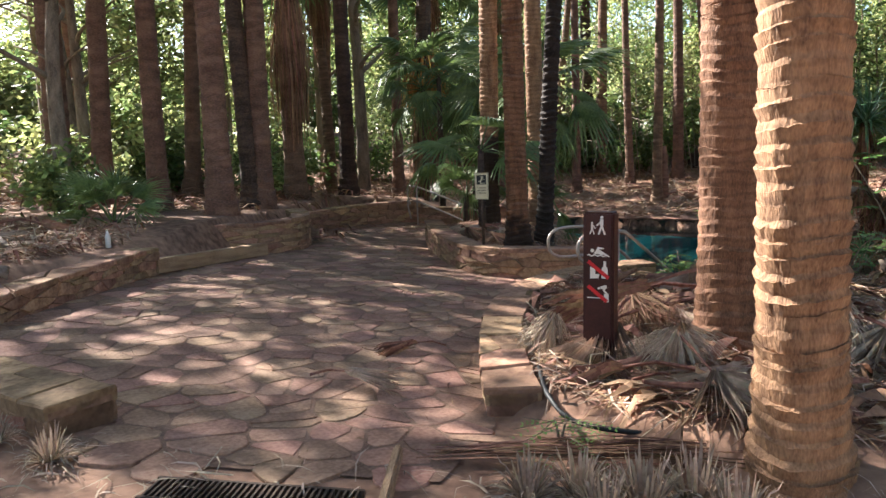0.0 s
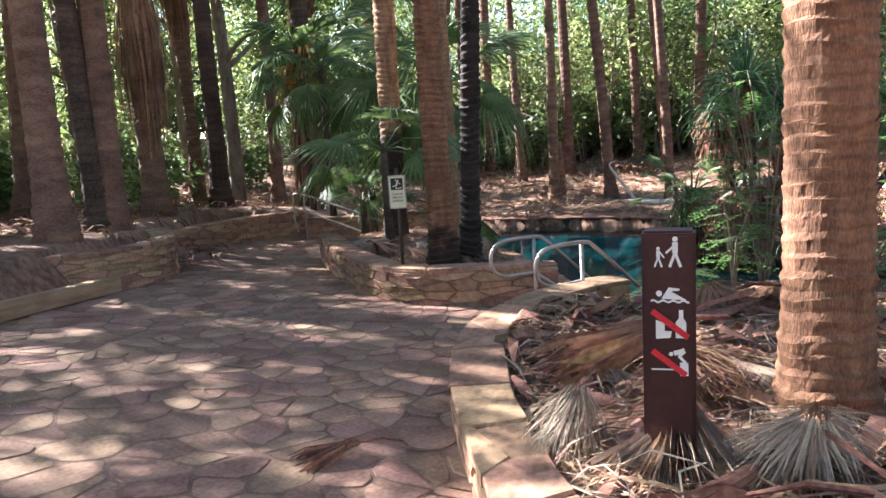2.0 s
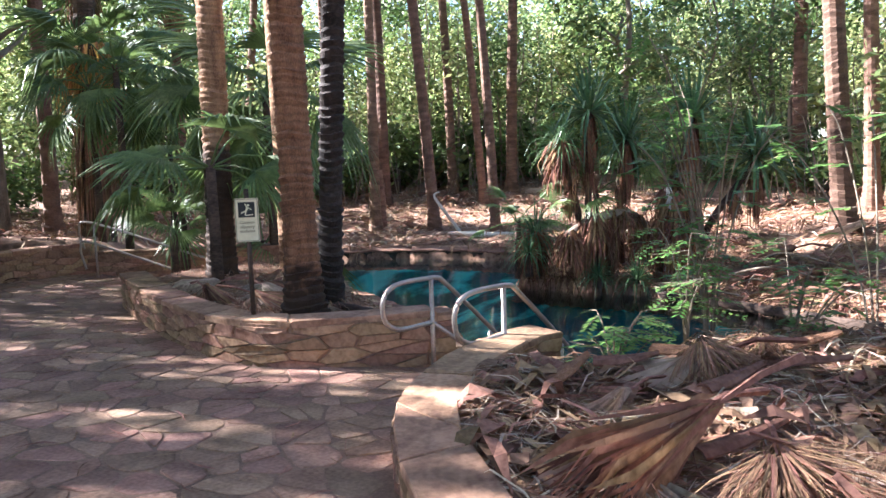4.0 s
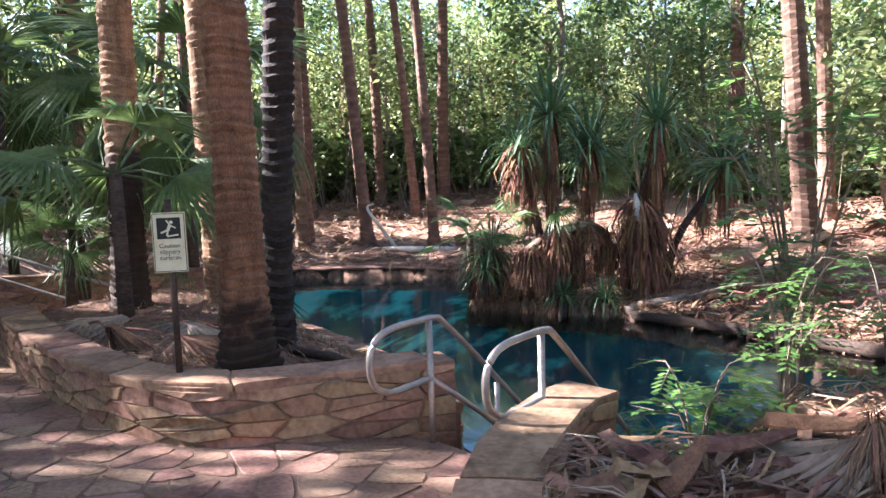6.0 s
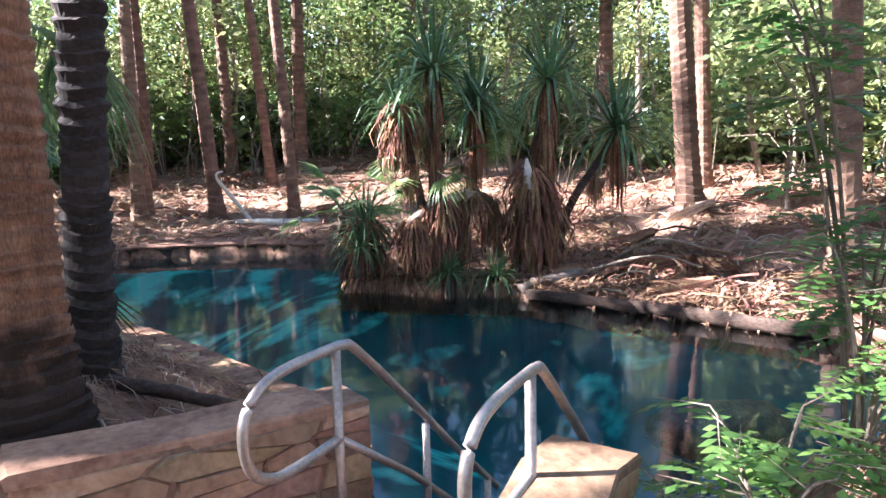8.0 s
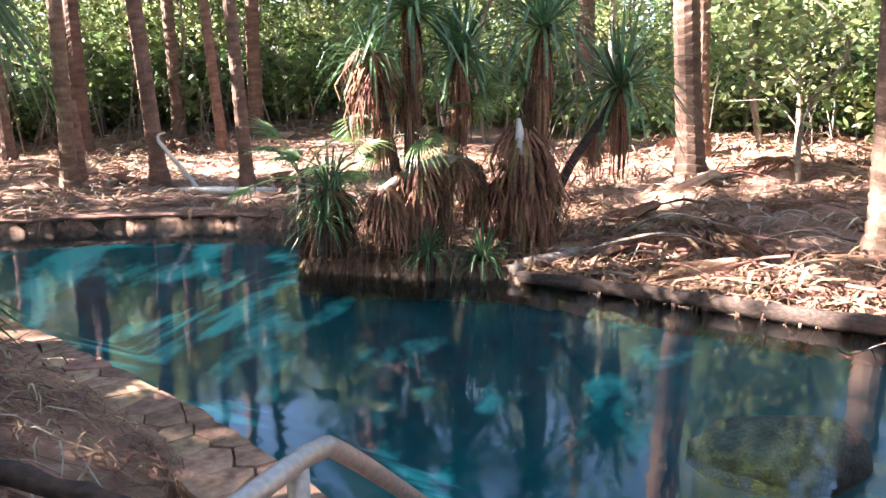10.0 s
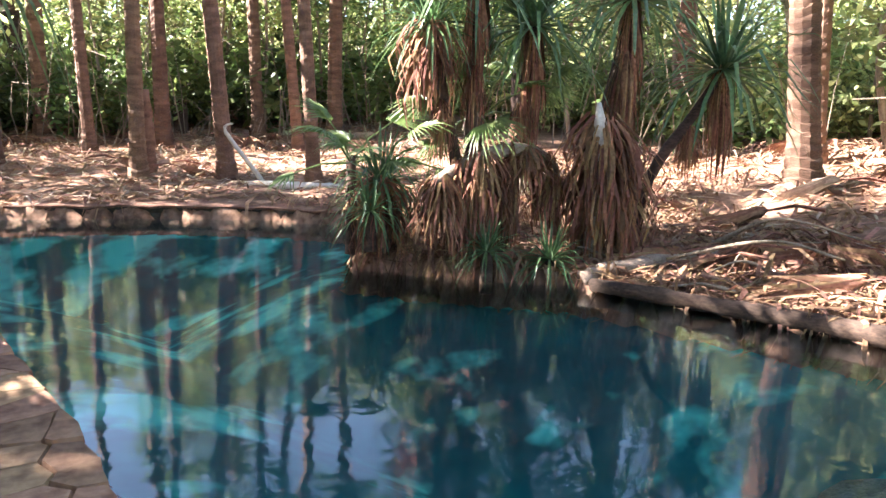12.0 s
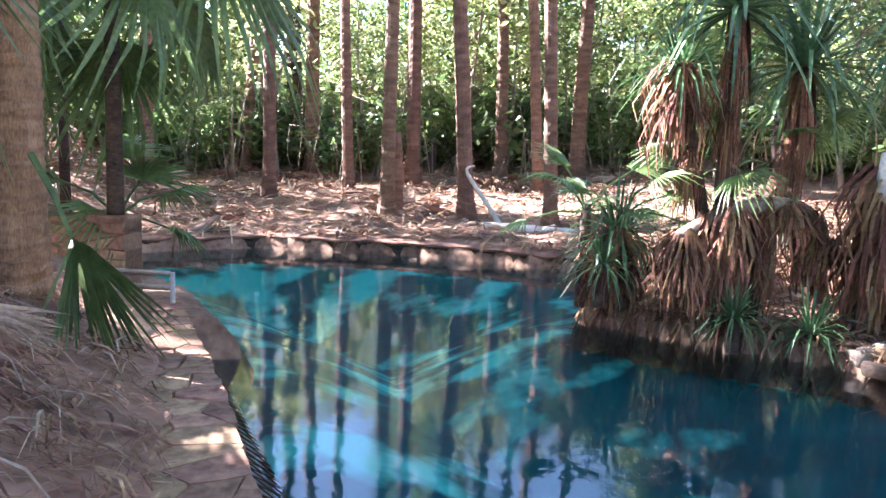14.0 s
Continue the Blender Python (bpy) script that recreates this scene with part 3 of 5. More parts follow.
def stone_wall(name, line, top, thick, label, foot=None, cap=0.05, seed=0, size=0.31, squash=4.2, slab=0.4):
    """A mortared wall of rough stones with flat capping stones; line: its middle, seen from above."""
    path = smooth_path([(x, y, 0) for x, y in line], 6)
    at, total = resample(path, 0.1)
    n = max(4, int(total / 0.12))
    V, F = [], []
    for i in range(n + 1):
        p, d = at(total * i / n)
        q = Vector((-d.y, d.x, 0)) * (thick / 2 - 0.014)
        f = foot if foot is not None else float(floor_z(p.x, p.y)) - 0.1
        t = top - cap * 0.5
        V += [p + q + Vector((0, 0, f)), p - q + Vector((0, 0, f)), p - q + Vector((0, 0, t)), p + q + Vector((0, 0, t))]
        if i:
            a, b = 4 * (i - 1), 4 * i
            F += [(a + k, a + (k + 1) % 4, b + (k + 1) % 4, b + k) for k in range(4)]
    F += [(0, 1, 2, 3), tuple(4 * n + k for k in (3, 2, 1, 0))]
    bm = bmesh.new()
    vs = [bm.verts.new(v) for v in V]
    for f in F:
        bm.faces.new([vs[k] for k in f])
    wall = tagged(new(name, bm_mesh(name, bm, M_WALL_MORTAR)), label, "stone wall", kind="structure")

    rr = np.random.default_rng(seed + 200)

    def laid(name, rings):
        """One stone: rings of the same corners, closed at both ends."""
        n = len(rings[0])
        pts = [p for ring in rings for p in ring]
        c = sum(pts, Vector()) / len(pts)
        F = [(r * n + k, r * n + (k + 1) % n, (r + 1) * n + (k + 1) % n, (r + 1) * n + k) for r in range(len(rings) - 1) for k in range(n)]
        F += [tuple(range(n))[::-1], tuple((len(rings) - 1) * n + k for k in range(n))]
        ob = new(name, me(name, [p - c for p in pts], F, M_STONE))
        ob.parent, ob.location = wall, c

    def rough(poly, most, amount):
        """Corners, and a nudged point halfway along each long edge."""
        out = []
        for a, b in zip(poly, poly[1:] + poly[:1]):
            out.append(a)
            ex, ey = b[0] - a[0], b[1] - a[1]
            size_e = math.hypot(ex, ey)
            if size_e > most:
                t, e = rr.uniform(0.35, 0.65), rr.uniform(-amount, amount)
                out.append((a[0] + ex * t - ey / size_e * e, a[1] + ey * t + ex / size_e * e))
        return out

    def spot(s, z, w):
        p, d = at(s)
        return Vector((p.x - d.y * w, p.y + d.x * w, z))

    def shrunk(poly, k):
        c = np.mean(poly, 0)
        return [tuple(c + (np.array(p) - c) * k) for p in poly]
    low = min((foot if foot is not None else float(floor_z(p.x, p.y)) - 0.04) for p in path)
    high = top - cap
    seeds = spread(rr, 0, total, low * squash, high * squash, size, 0.3)
    for i in range(len(seeds)):
        c = seeds[i]
        ground_here = foot if foot is not None else float(floor_z(*at(c[0])[0].xy)) - 0.04
        poly = cell(seeds, i, [(max(0, c[0] - 1), low * squash), (min(total, c[0] + 1), low * squash), (min(total, c[0] + 1), high * squash), (max(0, c[0] - 1), high * squash)], 0.010)
        if poly is None or max(p[1] for p in poly) / squash < ground_here:
            continue
        poly = rough(poly, 0.12, 0.014)
        d = thick / 2 + rr.uniform(-0.008, 0.018)
        jit = [rr.uniform(-0.006, 0.006) for _ in poly]
        rings = []
        for k, w in ((0.93, -d), (1.0, -d + 0.016), (1.0, d - 0.016), (0.93, d)):
            rings.append([spot(q[0], q[1] / squash, w + (e if w > 0 else -e)) for q, e in zip(shrunk(poly, k), jit)])
        laid("stone", rings)
    half = thick / 2 + 0.025
    seeds = spread(rr, 0, total, -half, half, slab, 0.28)
    for i in range(len(seeds)):
        c = seeds[i]
        poly = cell(seeds, i, [(max(0, c[0] - 1), -half), (min(total, c[0] + 1), -half), (min(total, c[0] + 1), half), (max(0, c[0] - 1), half)], 0.004)
        if poly is None:
            continue
        poly = rough(poly, 0.16, 0.010)
        up = top + rr.uniform(-0.006, 0.010)
        rag = [rr.uniform(0.0, 0.022) * (1 if q[1] < 0 else -1) * (abs(q[1]) > half * 0.95) for q in poly]
        laid("cap_stone", [[spot(q[0], z + rr.uniform(-0.003, 0.003), q[1] + e) for q, e in zip(shrunk(poly, k), rag)] for k, z in ((0.98, high - 0.006), (1.0, up - 0.014), (0.96, up))])
    return wall


stone_wall("wall_sign_bed", [(1.05, 6.58), (0.9, 7.5), (0.82, 8.6), (0.9, 9.7), (1.15, 10.35), (1.6, 10.95), (2.1, 11.38), (2.42, 11.52)], 0.2, 0.34, "low curved dry-stone retaining wall with flat sunlit cap stones", seed=1)
stone_wall("wall_tree_bed", [(-1.33, 16.9), (-0.97, 15.5), (-0.33, 13.75), (0.2, 12.92), (0.92, 12.69), (1.95, 12.68)], 0.21, 0.32, "low curved wall of flat brown stones round a palm bed", seed=2)
stone_wall("wall_left_bank", [(-3.9, 7.3), (-4.1, 8.6), (-4.28, 10.6), (-4.3, 11.2)], 0.5, 0.36, "low rough stone wall holding back a littered bank", seed=3)
stone_wall("wall_entry", [(-1.42, 5.75), (-2.3, 6.15), (-3.4, 6.6)], 0.37, 0.42, "short stout stone wall with thick cap stones at the entry", seed=4, cap=0.08, slab=0.36)
stone_wall("wall_curved_bed", [(-6.8, 13.3), (-5.4, 13.6), (-4.2, 13.95), (-3.6, 14.6), (-3.62, 15.4), (-4.2, 16.6)], 0.52, 0.34, "curved stone wall in shade round a group of palms", seed=5)
stone_wall("wall_far_end", [(-4.5, 17.8), (-4.1, 18.8), (-3.4, 19.9), (-2.4, 20.65)], 0.34, 0.36, "stone wall at the far end of the paved path", seed=6)
stone_wall("wall_far_steps", [(-2.3, 20.5), (-0.8, 20.1), (0.9, 19.6)], 0.18, 0.34, "stone wall beside the far steps to the water", foot=-1.3, seed=7)
stone_wall("wall_pool_coping", [(2.03, 13.05), (2.12, 13.5), (2.08, 14.4), (1.83, 15.8), (1.55, 17.0), (1.3, 18.1)], -0.29, 0.36, "flat stone coping along the pool edge", foot=-1.3, cap=0.08, seed=8, size=0.36, slab=0.19)

# wire-caged rock face under the coping
_top = smooth_path([(2.31, 13.3, 0), (2.32, 13.6, 0), (2.28, 14.4, 0), (2.03, 15.85, 0), (1.75, 17.05, 0), (1.5, 18.1, 0), (1.2, 19.2, 0)], 10)
V, F = [], []
for i, p in enumerate(_top):
    for j, (o, z) in enumerate(((0.0, -0.86), (0.2, -1.04), (0.42, -1.17), (0.6, -1.6))):
        V.append((p.x + o + rng.normal(0, 0.02), p.y + rng.normal(0, 0.01), z + rng.normal(0, 0.015)))
    if i:
        F += [(4 * i + j - 4, 4 * i + j, 4 * i + j + 1, 4 * i + j - 3) for j in range(3)]
gabion = tagged(new("gabion_face", me("gabion_face", V, F, M_MESH, True)), "dark rock face held by diamond wire mesh at the waterline", "rock face", kind="structure")
WIRES = []
for i in range(0, len(_top) - 3):
    for sgn in (0, 1):
        for q in range(2):
            a, b = (i + q, i + q + 2) if sgn == 0 else (i + q + 2, i + q)
            if max(a, b) < len(_top):
                pa, pb = _top[a], _top[b]
                WIRES.append(tube([(pa.x + 0.01, pa.y, -0.85), (pb.x + 0.43, pb.y, -1.165)], 0.004, 4, False))
_v, _f = join(WIRES)
part("wire_mesh", me("wire_mesh", _v, _f, M_IRON), gabion)

# steps into the pool between the rails
U, W2 = Vector((0.87, 0.5, 0)), Vector((-0.5, 0.87, 0))
MID = Vector((1.84, 11.85, 0))
YAW = math.atan2(U.y, U.x)
steps = tagged(new("pool_steps"), "stone steps going down into the water between handrails", "steps", kind="structure")
for i in range(6):
    z = -0.42 - 0.19 * i
    c = MID + U * (0.18 + 0.27 * i)
    d = box(0.34, 1.15, 0.5, 0.02, "step", M_STONE)
    part("step", d, steps, Matrix.Translation((c.x, c.y, z - 0.25)) @ Matrix.Rotation(YAW, 4, "Z"))
_land = box(1.0, 1.25, 0.4, 0.02, "landing", M_MORTAR)
part("landing", _land, steps, Matrix.Translation((MID - U * 0.49).to_tuple()[:2] + (-0.46,)) @ Matrix.Rotation(YAW, 4, "Z"))


def pool_rail(foot, z0, label):
    r = tagged(new("handrail"), label, "handrail", "pool handrails")

    def at(s, z):
        return foot + U * s + Vector((0, 0, z0 + z))
    loop = smooth_path([at(1.75, -0.62), at(1.2, -0.16), at(0.6, 0.37), at(0.16, 0.74), at(0.06, 0.79), at(-0.06, 0.80), at(-0.36, 0.80), at(-0.51, 0.755), at(-0.575, 0.65), at(-0.55, 0.50), at(-0.44, 0.42), at(-0.30, 0.40), at(0.0, 0.40)], 8)
    v, f = tube(loop, 0.021, 12)
    part("top_rail", me("top_rail", v, f, M_STEEL, True), r)
    v, f = tube([at(0, 0.40), at(0.6, -0.02), at(1.2, -0.5), at(1.75, -0.95)], 0.019, 12)
    part("lower_rail", me("lower_rail", v, f, M_STEEL, True), r)
    for s, a, b in ((0.0, -0.35, 0.785), (0.78, -0.9, 0.17), (1.6, -1.7, -0.5)):
        v, f = tube([at(s, a), at(s, b)], 0.021, 12)
        part("post", me("post", v, f, M_STEEL, True), r)
    return r


pool_rail(Vector((1.65, 12.24, 0)), -0.23, "bent galvanised steel handrail with rounded loop end beside the stone wall")
pool_rail(Vector((2.03, 11.46, 0)), -0.21, "bent galvanised steel handrail with rounded loop end beside the shrub bed")
far_rail = tagged(new("handrail"), "galvanised steel handrail along the far steps", "handrail", "pool handrails")
for off in (0.0, -0.35):
    line = smooth_path([(-2.4, 19.75, 0.30 + off), (-2.45, 19.72, 0.62 + off * 0.8), (-2.2, 19.6, 0.74 + off), (-0.4, 18.75, 0.12 + off), (0.5, 18.3, -0.1 + off * 0.4), (1.1, 17.95, -0.08 + off * 0.3), (1.5, 17.75, -0.07 + off * 0.3)], 6)
    v, f = tube(line, 0.02, 8)
    part("top_rail" if off == 0 else "lower_rail", me("rail", v, f, M_STEEL, True), far_rail)
for x, y, z in ((-2.2, 19.6, 0.72), (-0.4, 18.75, 0.1), (1.52, 17.74, -0.06)):
    v, f = tube([(x, y, z), (x, y, z - 0.9)], 0.02, 8)
    part("post", me("post", v, f, M_STEEL, True), far_rail)


# timber and grate at the entry
def timber(a, b, w, h, label, material=M_WOOD):
    a, b = Vector(a), Vector(b)
    d = box((b - a).length, w, h, 0.012, "timber_edge", material)
    ob = tagged(new("timber_edge", d), label, "timber")
    ob.matrix_basis = Matrix.Translation((a + b) / 2) @ (b - a).to_track_quat("X", "Z").to_matrix().to_4x4()
    return ob


timber((-4.2, 11.15, 0.24), (-3.72, 13.8, 0.09), 0.2, 0.2, "weathered orange-brown timber sleeper edging the paving")
timber((0.47, 5.78, 0.06), (0.60, 4.7, 0.10), 0.05, 0.14, "grey weathered timber board beside the drain grate")
grate = tagged(new("drain_grate"), "rusty slotted metal drain grate across the path", "drain grate")
grate.location = (-0.08, 5.0, float(floor_z(-0.1, 5.0)) + 0.0)
grate.rotation_euler = (radians(-2.3), radians(3.4), radians(4))
for i in range(34):
    part("bar", bpy.data.meshes.get("grate_bar") or box(0.012, 0.42, 0.03, 0, "grate_bar", M_IRON), grate, Matrix.Translation((-0.5 + i * 0.03, 0, 0.01)))
for y in (-0.22, 0.0, 0.22):
    part("frame", bpy.data.meshes.get("grate_frame") or box(1.04, 0.02, 0.035, 0, "grate_frame", M_IRON), grate, Matrix.Translation((0, y, 0.009)))

# ---- signs ----


def plate(name, outline, y, material, parent, thick=0.003, label=""):
    """A flat cut-out facing -y, from its outline in x and z."""
    n = len(outline)
    V = [(x, y - thick, z) for x, z in outline] + [(x, y, z) for x, z in outline]
    F = [tuple(range(n))] + [tuple(range(n, 2 * n))[::-1]] + [(k, k + n, (k + 1) % n + n, (k + 1) % n) for k in range(n)]
    return part(name, me(name, V, F, material), parent, None, label)


def disc(cx, cz, r, n=12):
    return [(cx + r * math.cos(2 * math.pi * k / n), cz + r * math.sin(2 * math.pi * k / n)) for k in range(n)]


def bar(x0, z0, x1, z1, w):
    d = Vector((x1 - x0, z1 - z0)).normalized() * w / 2
    return [(x0 - d.y, z0 + d.x), (x0 + d.y, z0 - d.x), (x1 + d.y, z1 - d.x), (x1 - d.y, z1 + d.x)]


post_sign = tagged(new("sign_post"), "dark brown square sign post with pale pictograms and red bars", "sign post")
post_sign.matrix_basis = Matrix.Translation((1.61, 7.31, 0.1)) @ Matrix.Rotation(radians(-19), 4, "Z") @ Matrix.Rotation(radians(0.6), 4, "Y")
part("post", box(0.225, 0.13, 1.30, 0.012, "post", M_SIGN, (0, 0.065, 0.49)), post_sign)
part("panel", box(0.185, 0.008, 0.92, 0.003, "panel", M_SIGN, (0.006, -0.003, 0.66)), post_sign)
Y0 = -0.0085


def figure(x, z, h, lean, parent):
    for o in (disc(x, z + h * 0.90, h * 0.085), bar(x, z + h * 0.45, x, z + h * 0.8, h * 0.17), bar(x, z + h * 0.47, x - h * 0.17, z, h * 0.09), bar(x, z + h * 0.47, x + h * 0.17, z, h * 0.09),
              bar(x + h * 0.05, z + h * 0.76, x + lean * h * 0.28, z + h * 0.45, h * 0.07)):
        plate("pictogram", o, Y0, M_WHITE, parent)


figure(0.028, 0.985, 0.135, -1, post_sign)
figure(-0.042, 0.985, 0.09, 1, post_sign)
plate("pictogram", disc(-0.040, 0.868, 0.013), Y0, M_WHITE, post_sign)
plate("pictogram", [(-0.03, 0.845), (0.0, 0.895), (0.045, 0.89), (0.045, 0.882), (0.008, 0.878), (0.075, 0.84)], Y0, M_WHITE, post_sign)
plate("pictogram", [(-0.075 + 0.16 * k / 16, 0.838 + 0.005 * math.sin(k * 1.5)) for k in range(17)] + [(0.085 - 0.16 * k / 16, 0.829 + 0.005 * math.sin((16 - k) * 1.5)) for k in range(17)], Y0, M_WHITE, post_sign)
plate("pictogram", [(-0.055, 0.68), (-0.055, 0.75), (-0.018, 0.735), (-0.018, 0.70), (0.012, 0.70), (0.006, 0.67), (-0.055, 0.665)], Y0, M_WHITE, post_sign)
plate("pictogram", [(0.028, 0.67), (0.028, 0.74), (0.042, 0.76), (0.042, 0.795), (0.06, 0.795), (0.06, 0.76), (0.072, 0.74), (0.072, 0.67)], Y0, M_WHITE, post_sign)
plate("pictogram", bar(-0.075, 0.525, 0.03, 0.527, 0.006), Y0, M_WHITE, post_sign)
plate("pictogram", [(0.045, 0.50), (0.045, 0.56), (0.08, 0.56), (0.08, 0.50)], Y0, M_WHITE, post_sign)
plate("pictogram", bar(0.02, 0.60, 0.065, 0.615, 0.02), Y0, M_WHITE, post_sign)
plate("pictogram", bar(0.065, 0.61, 0.04, 0.585, 0.012), Y0, M_WHITE, post_sign)
plate("pictogram", bar(0.042, 0.587, 0.068, 0.56, 0.012), Y0, M_WHITE, post_sign)
plate("pictogram", disc(0.008, 0.597, 0.009), Y0, M_WHITE, post_sign)
plate("prohibition_bar", bar(-0.07, 0.79, 0.08, 0.675, 0.026), Y0 - 0.004, M_RED, post_sign, label="red diagonal bar")
plate("prohibition_bar", bar(-0.07, 0.61, 0.07, 0.505, 0.026), Y0 - 0.004, M_RED, post_sign, label="red diagonal bar")

warn = tagged(new("warning_sign"), "small cream warning sign with black pictogram on a dark steel post", "sign")
warn.matrix_basis = Matrix.Translation((0.14, 13.05, 0.05)) @ Matrix.Rotation(radians(-12), 4, "Z")
v, f = tube([(0, 0.025, -0.1), (0, 0.025, 1.34)], 0.022, 10)
part("post", me("post", v, f, M_IRON, True), warn)
part("plate", box(0.215, 0.006, 0.40, 0.002, "plate", M_CREAM, (0, 0, 1.055)), warn)
for o in (bar(-0.1, 1.247, 0.1, 1.247, 0.004), bar(-0.1, 0.863, 0.1, 0.863, 0.004), bar(-0.1, 0.863, -0.1, 1.247, 0.004), bar(0.1, 0.863, 0.1, 1.247, 0.004)):
    plate("border", o, -0.004, M_BLACK, warn)
plate("symbol_field", [(-0.075, 1.08), (0.075, 1.08), (0.075, 1.22), (-0.075, 1.22)], -0.004, M_BLACK, warn)
for o in (disc(0.018, 1.19, 0.011), bar(0.01, 1.175, -0.005, 1.135, 0.02), bar(-0.005, 1.138, -0.05, 1.12, 0.012), bar(-0.005, 1.138, -0.012, 1.10, 0.012), bar(0.008, 1.172, -0.012, 1.205, 0.009), bar(0.01, 1.17, 0.045, 1.15, 0.009), bar(-0.01, 1.097, 0.06, 1.105, 0.01)):
    plate("symbol", o, -0.0075, M_CREAM, warn)
for k, text in enumerate(("Caution", "slippery", "surfaces")):
    cu = bpy.data.curves.new("lettering", "FONT")
    cu.body, cu.size, cu.align_x, cu.extrude = text, 0.042, "CENTER", 0.0008
    cu.materials.append(M_BLACK)
    part("lettering", cu, warn, Matrix.Translation((0, -0.0055, 1.02 - 0.04 * k)) @ Matrix.Rotation(radians(90), 4, "X"))

# ---- plants ----


def leaf_cloud(name, seed, clumps, per, spread, size, clump_r, material, flat=0.8):
    """Many small pointed leaves in loose clumps, uneven and with gaps."""
    rr = np.random.default_rng(seed)
    c = rr.normal(0, 1, (clumps, 3))
    c /= np.linalg.norm(c, axis=1)[:, None]
    c *= (rr.uniform(0.25, 1.0, clumps) ** 0.6)[:, None] * np.array(spread)
    n = clumps * per
    p = np.repeat(c, per, 0) + rr.normal(0, clump_r, (n, 3)) * np.array([1, 1, flat])
    a = rr.normal(0, 1, (n, 3))
    a[:, 2] *= 0.6
    a /= np.linalg.norm(a, axis=1)[:, None]
    b = np.cross(a, rr.normal(0, 1, (n, 3)))
    b /= np.linalg.norm(b, axis=1)[:, None]
    s = size * rr.uniform(0.6, 1.3, n)[:, None]
    V = np.stack([p - a * s, p + b * s * 0.42, p + a * s, p - b * s * 0.42], 1).reshape(-1, 3)
    F = np.arange(4 * n).reshape(-1, 4)
    return me(name, V, F, material)


def limbs_mesh(name, seed, height, r, reach, material, n=7):
    rr = np.random.default_rng(seed)
    out = [tube(smooth_path([(0, 0, -0.3), (rr.normal(0, 0.1), rr.normal(0, 0.1), height * 0.35), (rr.normal(0, 0.25), rr.normal(0, 0.25), height * 0.7), (rr.normal(0, 0.3), rr.normal(0, 0.3), height)], 4), list(np.linspace(r, r * 0.3, 13)), 7)]
    for k in range(n):
        a, z = k * 2.4, height * rr.uniform(0.35, 0.85)
        q = reach * rr.uniform(0.5, 1.0)
        pts = smooth_path([(0, 0, z), (math.cos(a) * q * 0.4, math.sin(a) * q * 0.4, z + q * 0.25), (math.cos(a + 0.3) * q, math.sin(a + 0.3) * q, z + q * 0.5)], 4)
        out.append(tube(pts, list(np.linspace(r * 0.4, r * 0.08, len(pts))), 5))
    V, F = join(out)
    return me(name, V, F, material, True)


M_BARK = mat("grey_bark", (0.10, 0.075, 0.055), (0.30, 0.24, 0.18), 0.9, 2, 20, 0.5, stretch=(3, 3, 1))


def tree_kind(label, seed, height, r, spread, clumps, per, size, clump_r, material, centre, category="tree"):
    t = tagged(new("leafy_tree" if category == "tree" else "bush"), label, category, "trees behind the spring" if category == "tree" else "undergrowth bushes")
    part("trunk" if category == "tree" else "stem", limbs_mesh("limbs", seed, height, r, spread[0] * 0.8, M_BARK), t)
    part("crown" if category == "tree" else "foliage", leaf_cloud("foliage", seed, clumps, per, spread, size, clump_r, material), t, Matrix.Translation((0, 0, centre)))
    return t


def sow(kinds, spots, smin, smax, first, rng=rng):
    for k, (x, y) in enumerate(spots):
        kind = kinds[k % len(kinds)]
        s = rng.uniform(smin, smax)
        m = Matrix.Translation((x, y, gz(x, y) - 0.05)) @ Matrix.Rotation(rng.uniform(0, 6.28), 4, "Z")
        if kind not in first:
            kind.matrix_basis = m @ Matrix.Scale(s, 4)
            first.add(kind)
        else:
            ob = copy_thing(kind, m)
            ob.scale = (s, s, s * rng.uniform(0.85, 1.15))


TREES = [tree_kind("slender tree with pale sunlit green leaves behind the spring", 21, 7.5, 0.14, (2.5, 2.5, 4.6), 95, 44, 0.15, 0.36, M_BUSH, 5.0),
         tree_kind("leafy tree with dark green foliage behind the spring", 22, 8.5, 0.18, (2.8, 2.8, 4.8), 90, 44, 0.17, 0.38, M_CANOPY, 5.6),
         tree_kind("open tree with yellow-green leaves and bare grey limbs", 28, 9.0, 0.16, (2.3, 2.3, 5.0), 70, 46, 0.13, 0.34, M_BUSH, 5.8)]
BUSHES = [tree_kind("green undergrowth bush among the trunks", 23, 1.6, 0.04, (1.3, 1.3, 0.9), 42, 36, 0.11, 0.24, M_BUSH, 1.1, "bush"),
          tree_kind("low dense green bush on the bank", 24, 1.2, 0.04, (1.1, 1.1, 0.7), 36, 36, 0.10, 0.2, M_CANOPY, 0.8, "bush")]
FIRST = set()
spots = []
for a in np.linspace(-62, 118, 34):
    r = rng.uniform(40, 47)
    spots.append((3 + r * math.sin(radians(a)), 10 + r * math.cos(radians(a))))
for a in np.linspace(-58, 112, 30):
    r = rng.uniform(52, 60)
    spots.append((3 + r * math.sin(radians(a)), 10 + r * math.cos(radians(a))))
sow(TREES, spots[:34], 0.95, 1.4, FIRST)
sow(TREES, spots[34:], 1.25, 1.6, FIRST)
THIN = [tree_kind("thin pale-barked tree with sparse leaves among the palms", 26, 7.0, 0.075, (1.6, 1.6, 2.2), 26, 30, 0.12, 0.3, M_CANOPY, 5.6),
        tree_kind("slim grey tree with open branches and few leaves", 27, 6.0, 0.06, (1.4, 1.4, 2.0), 18, 26, 0.12, 0.3, M_BUSH, 4.6)]
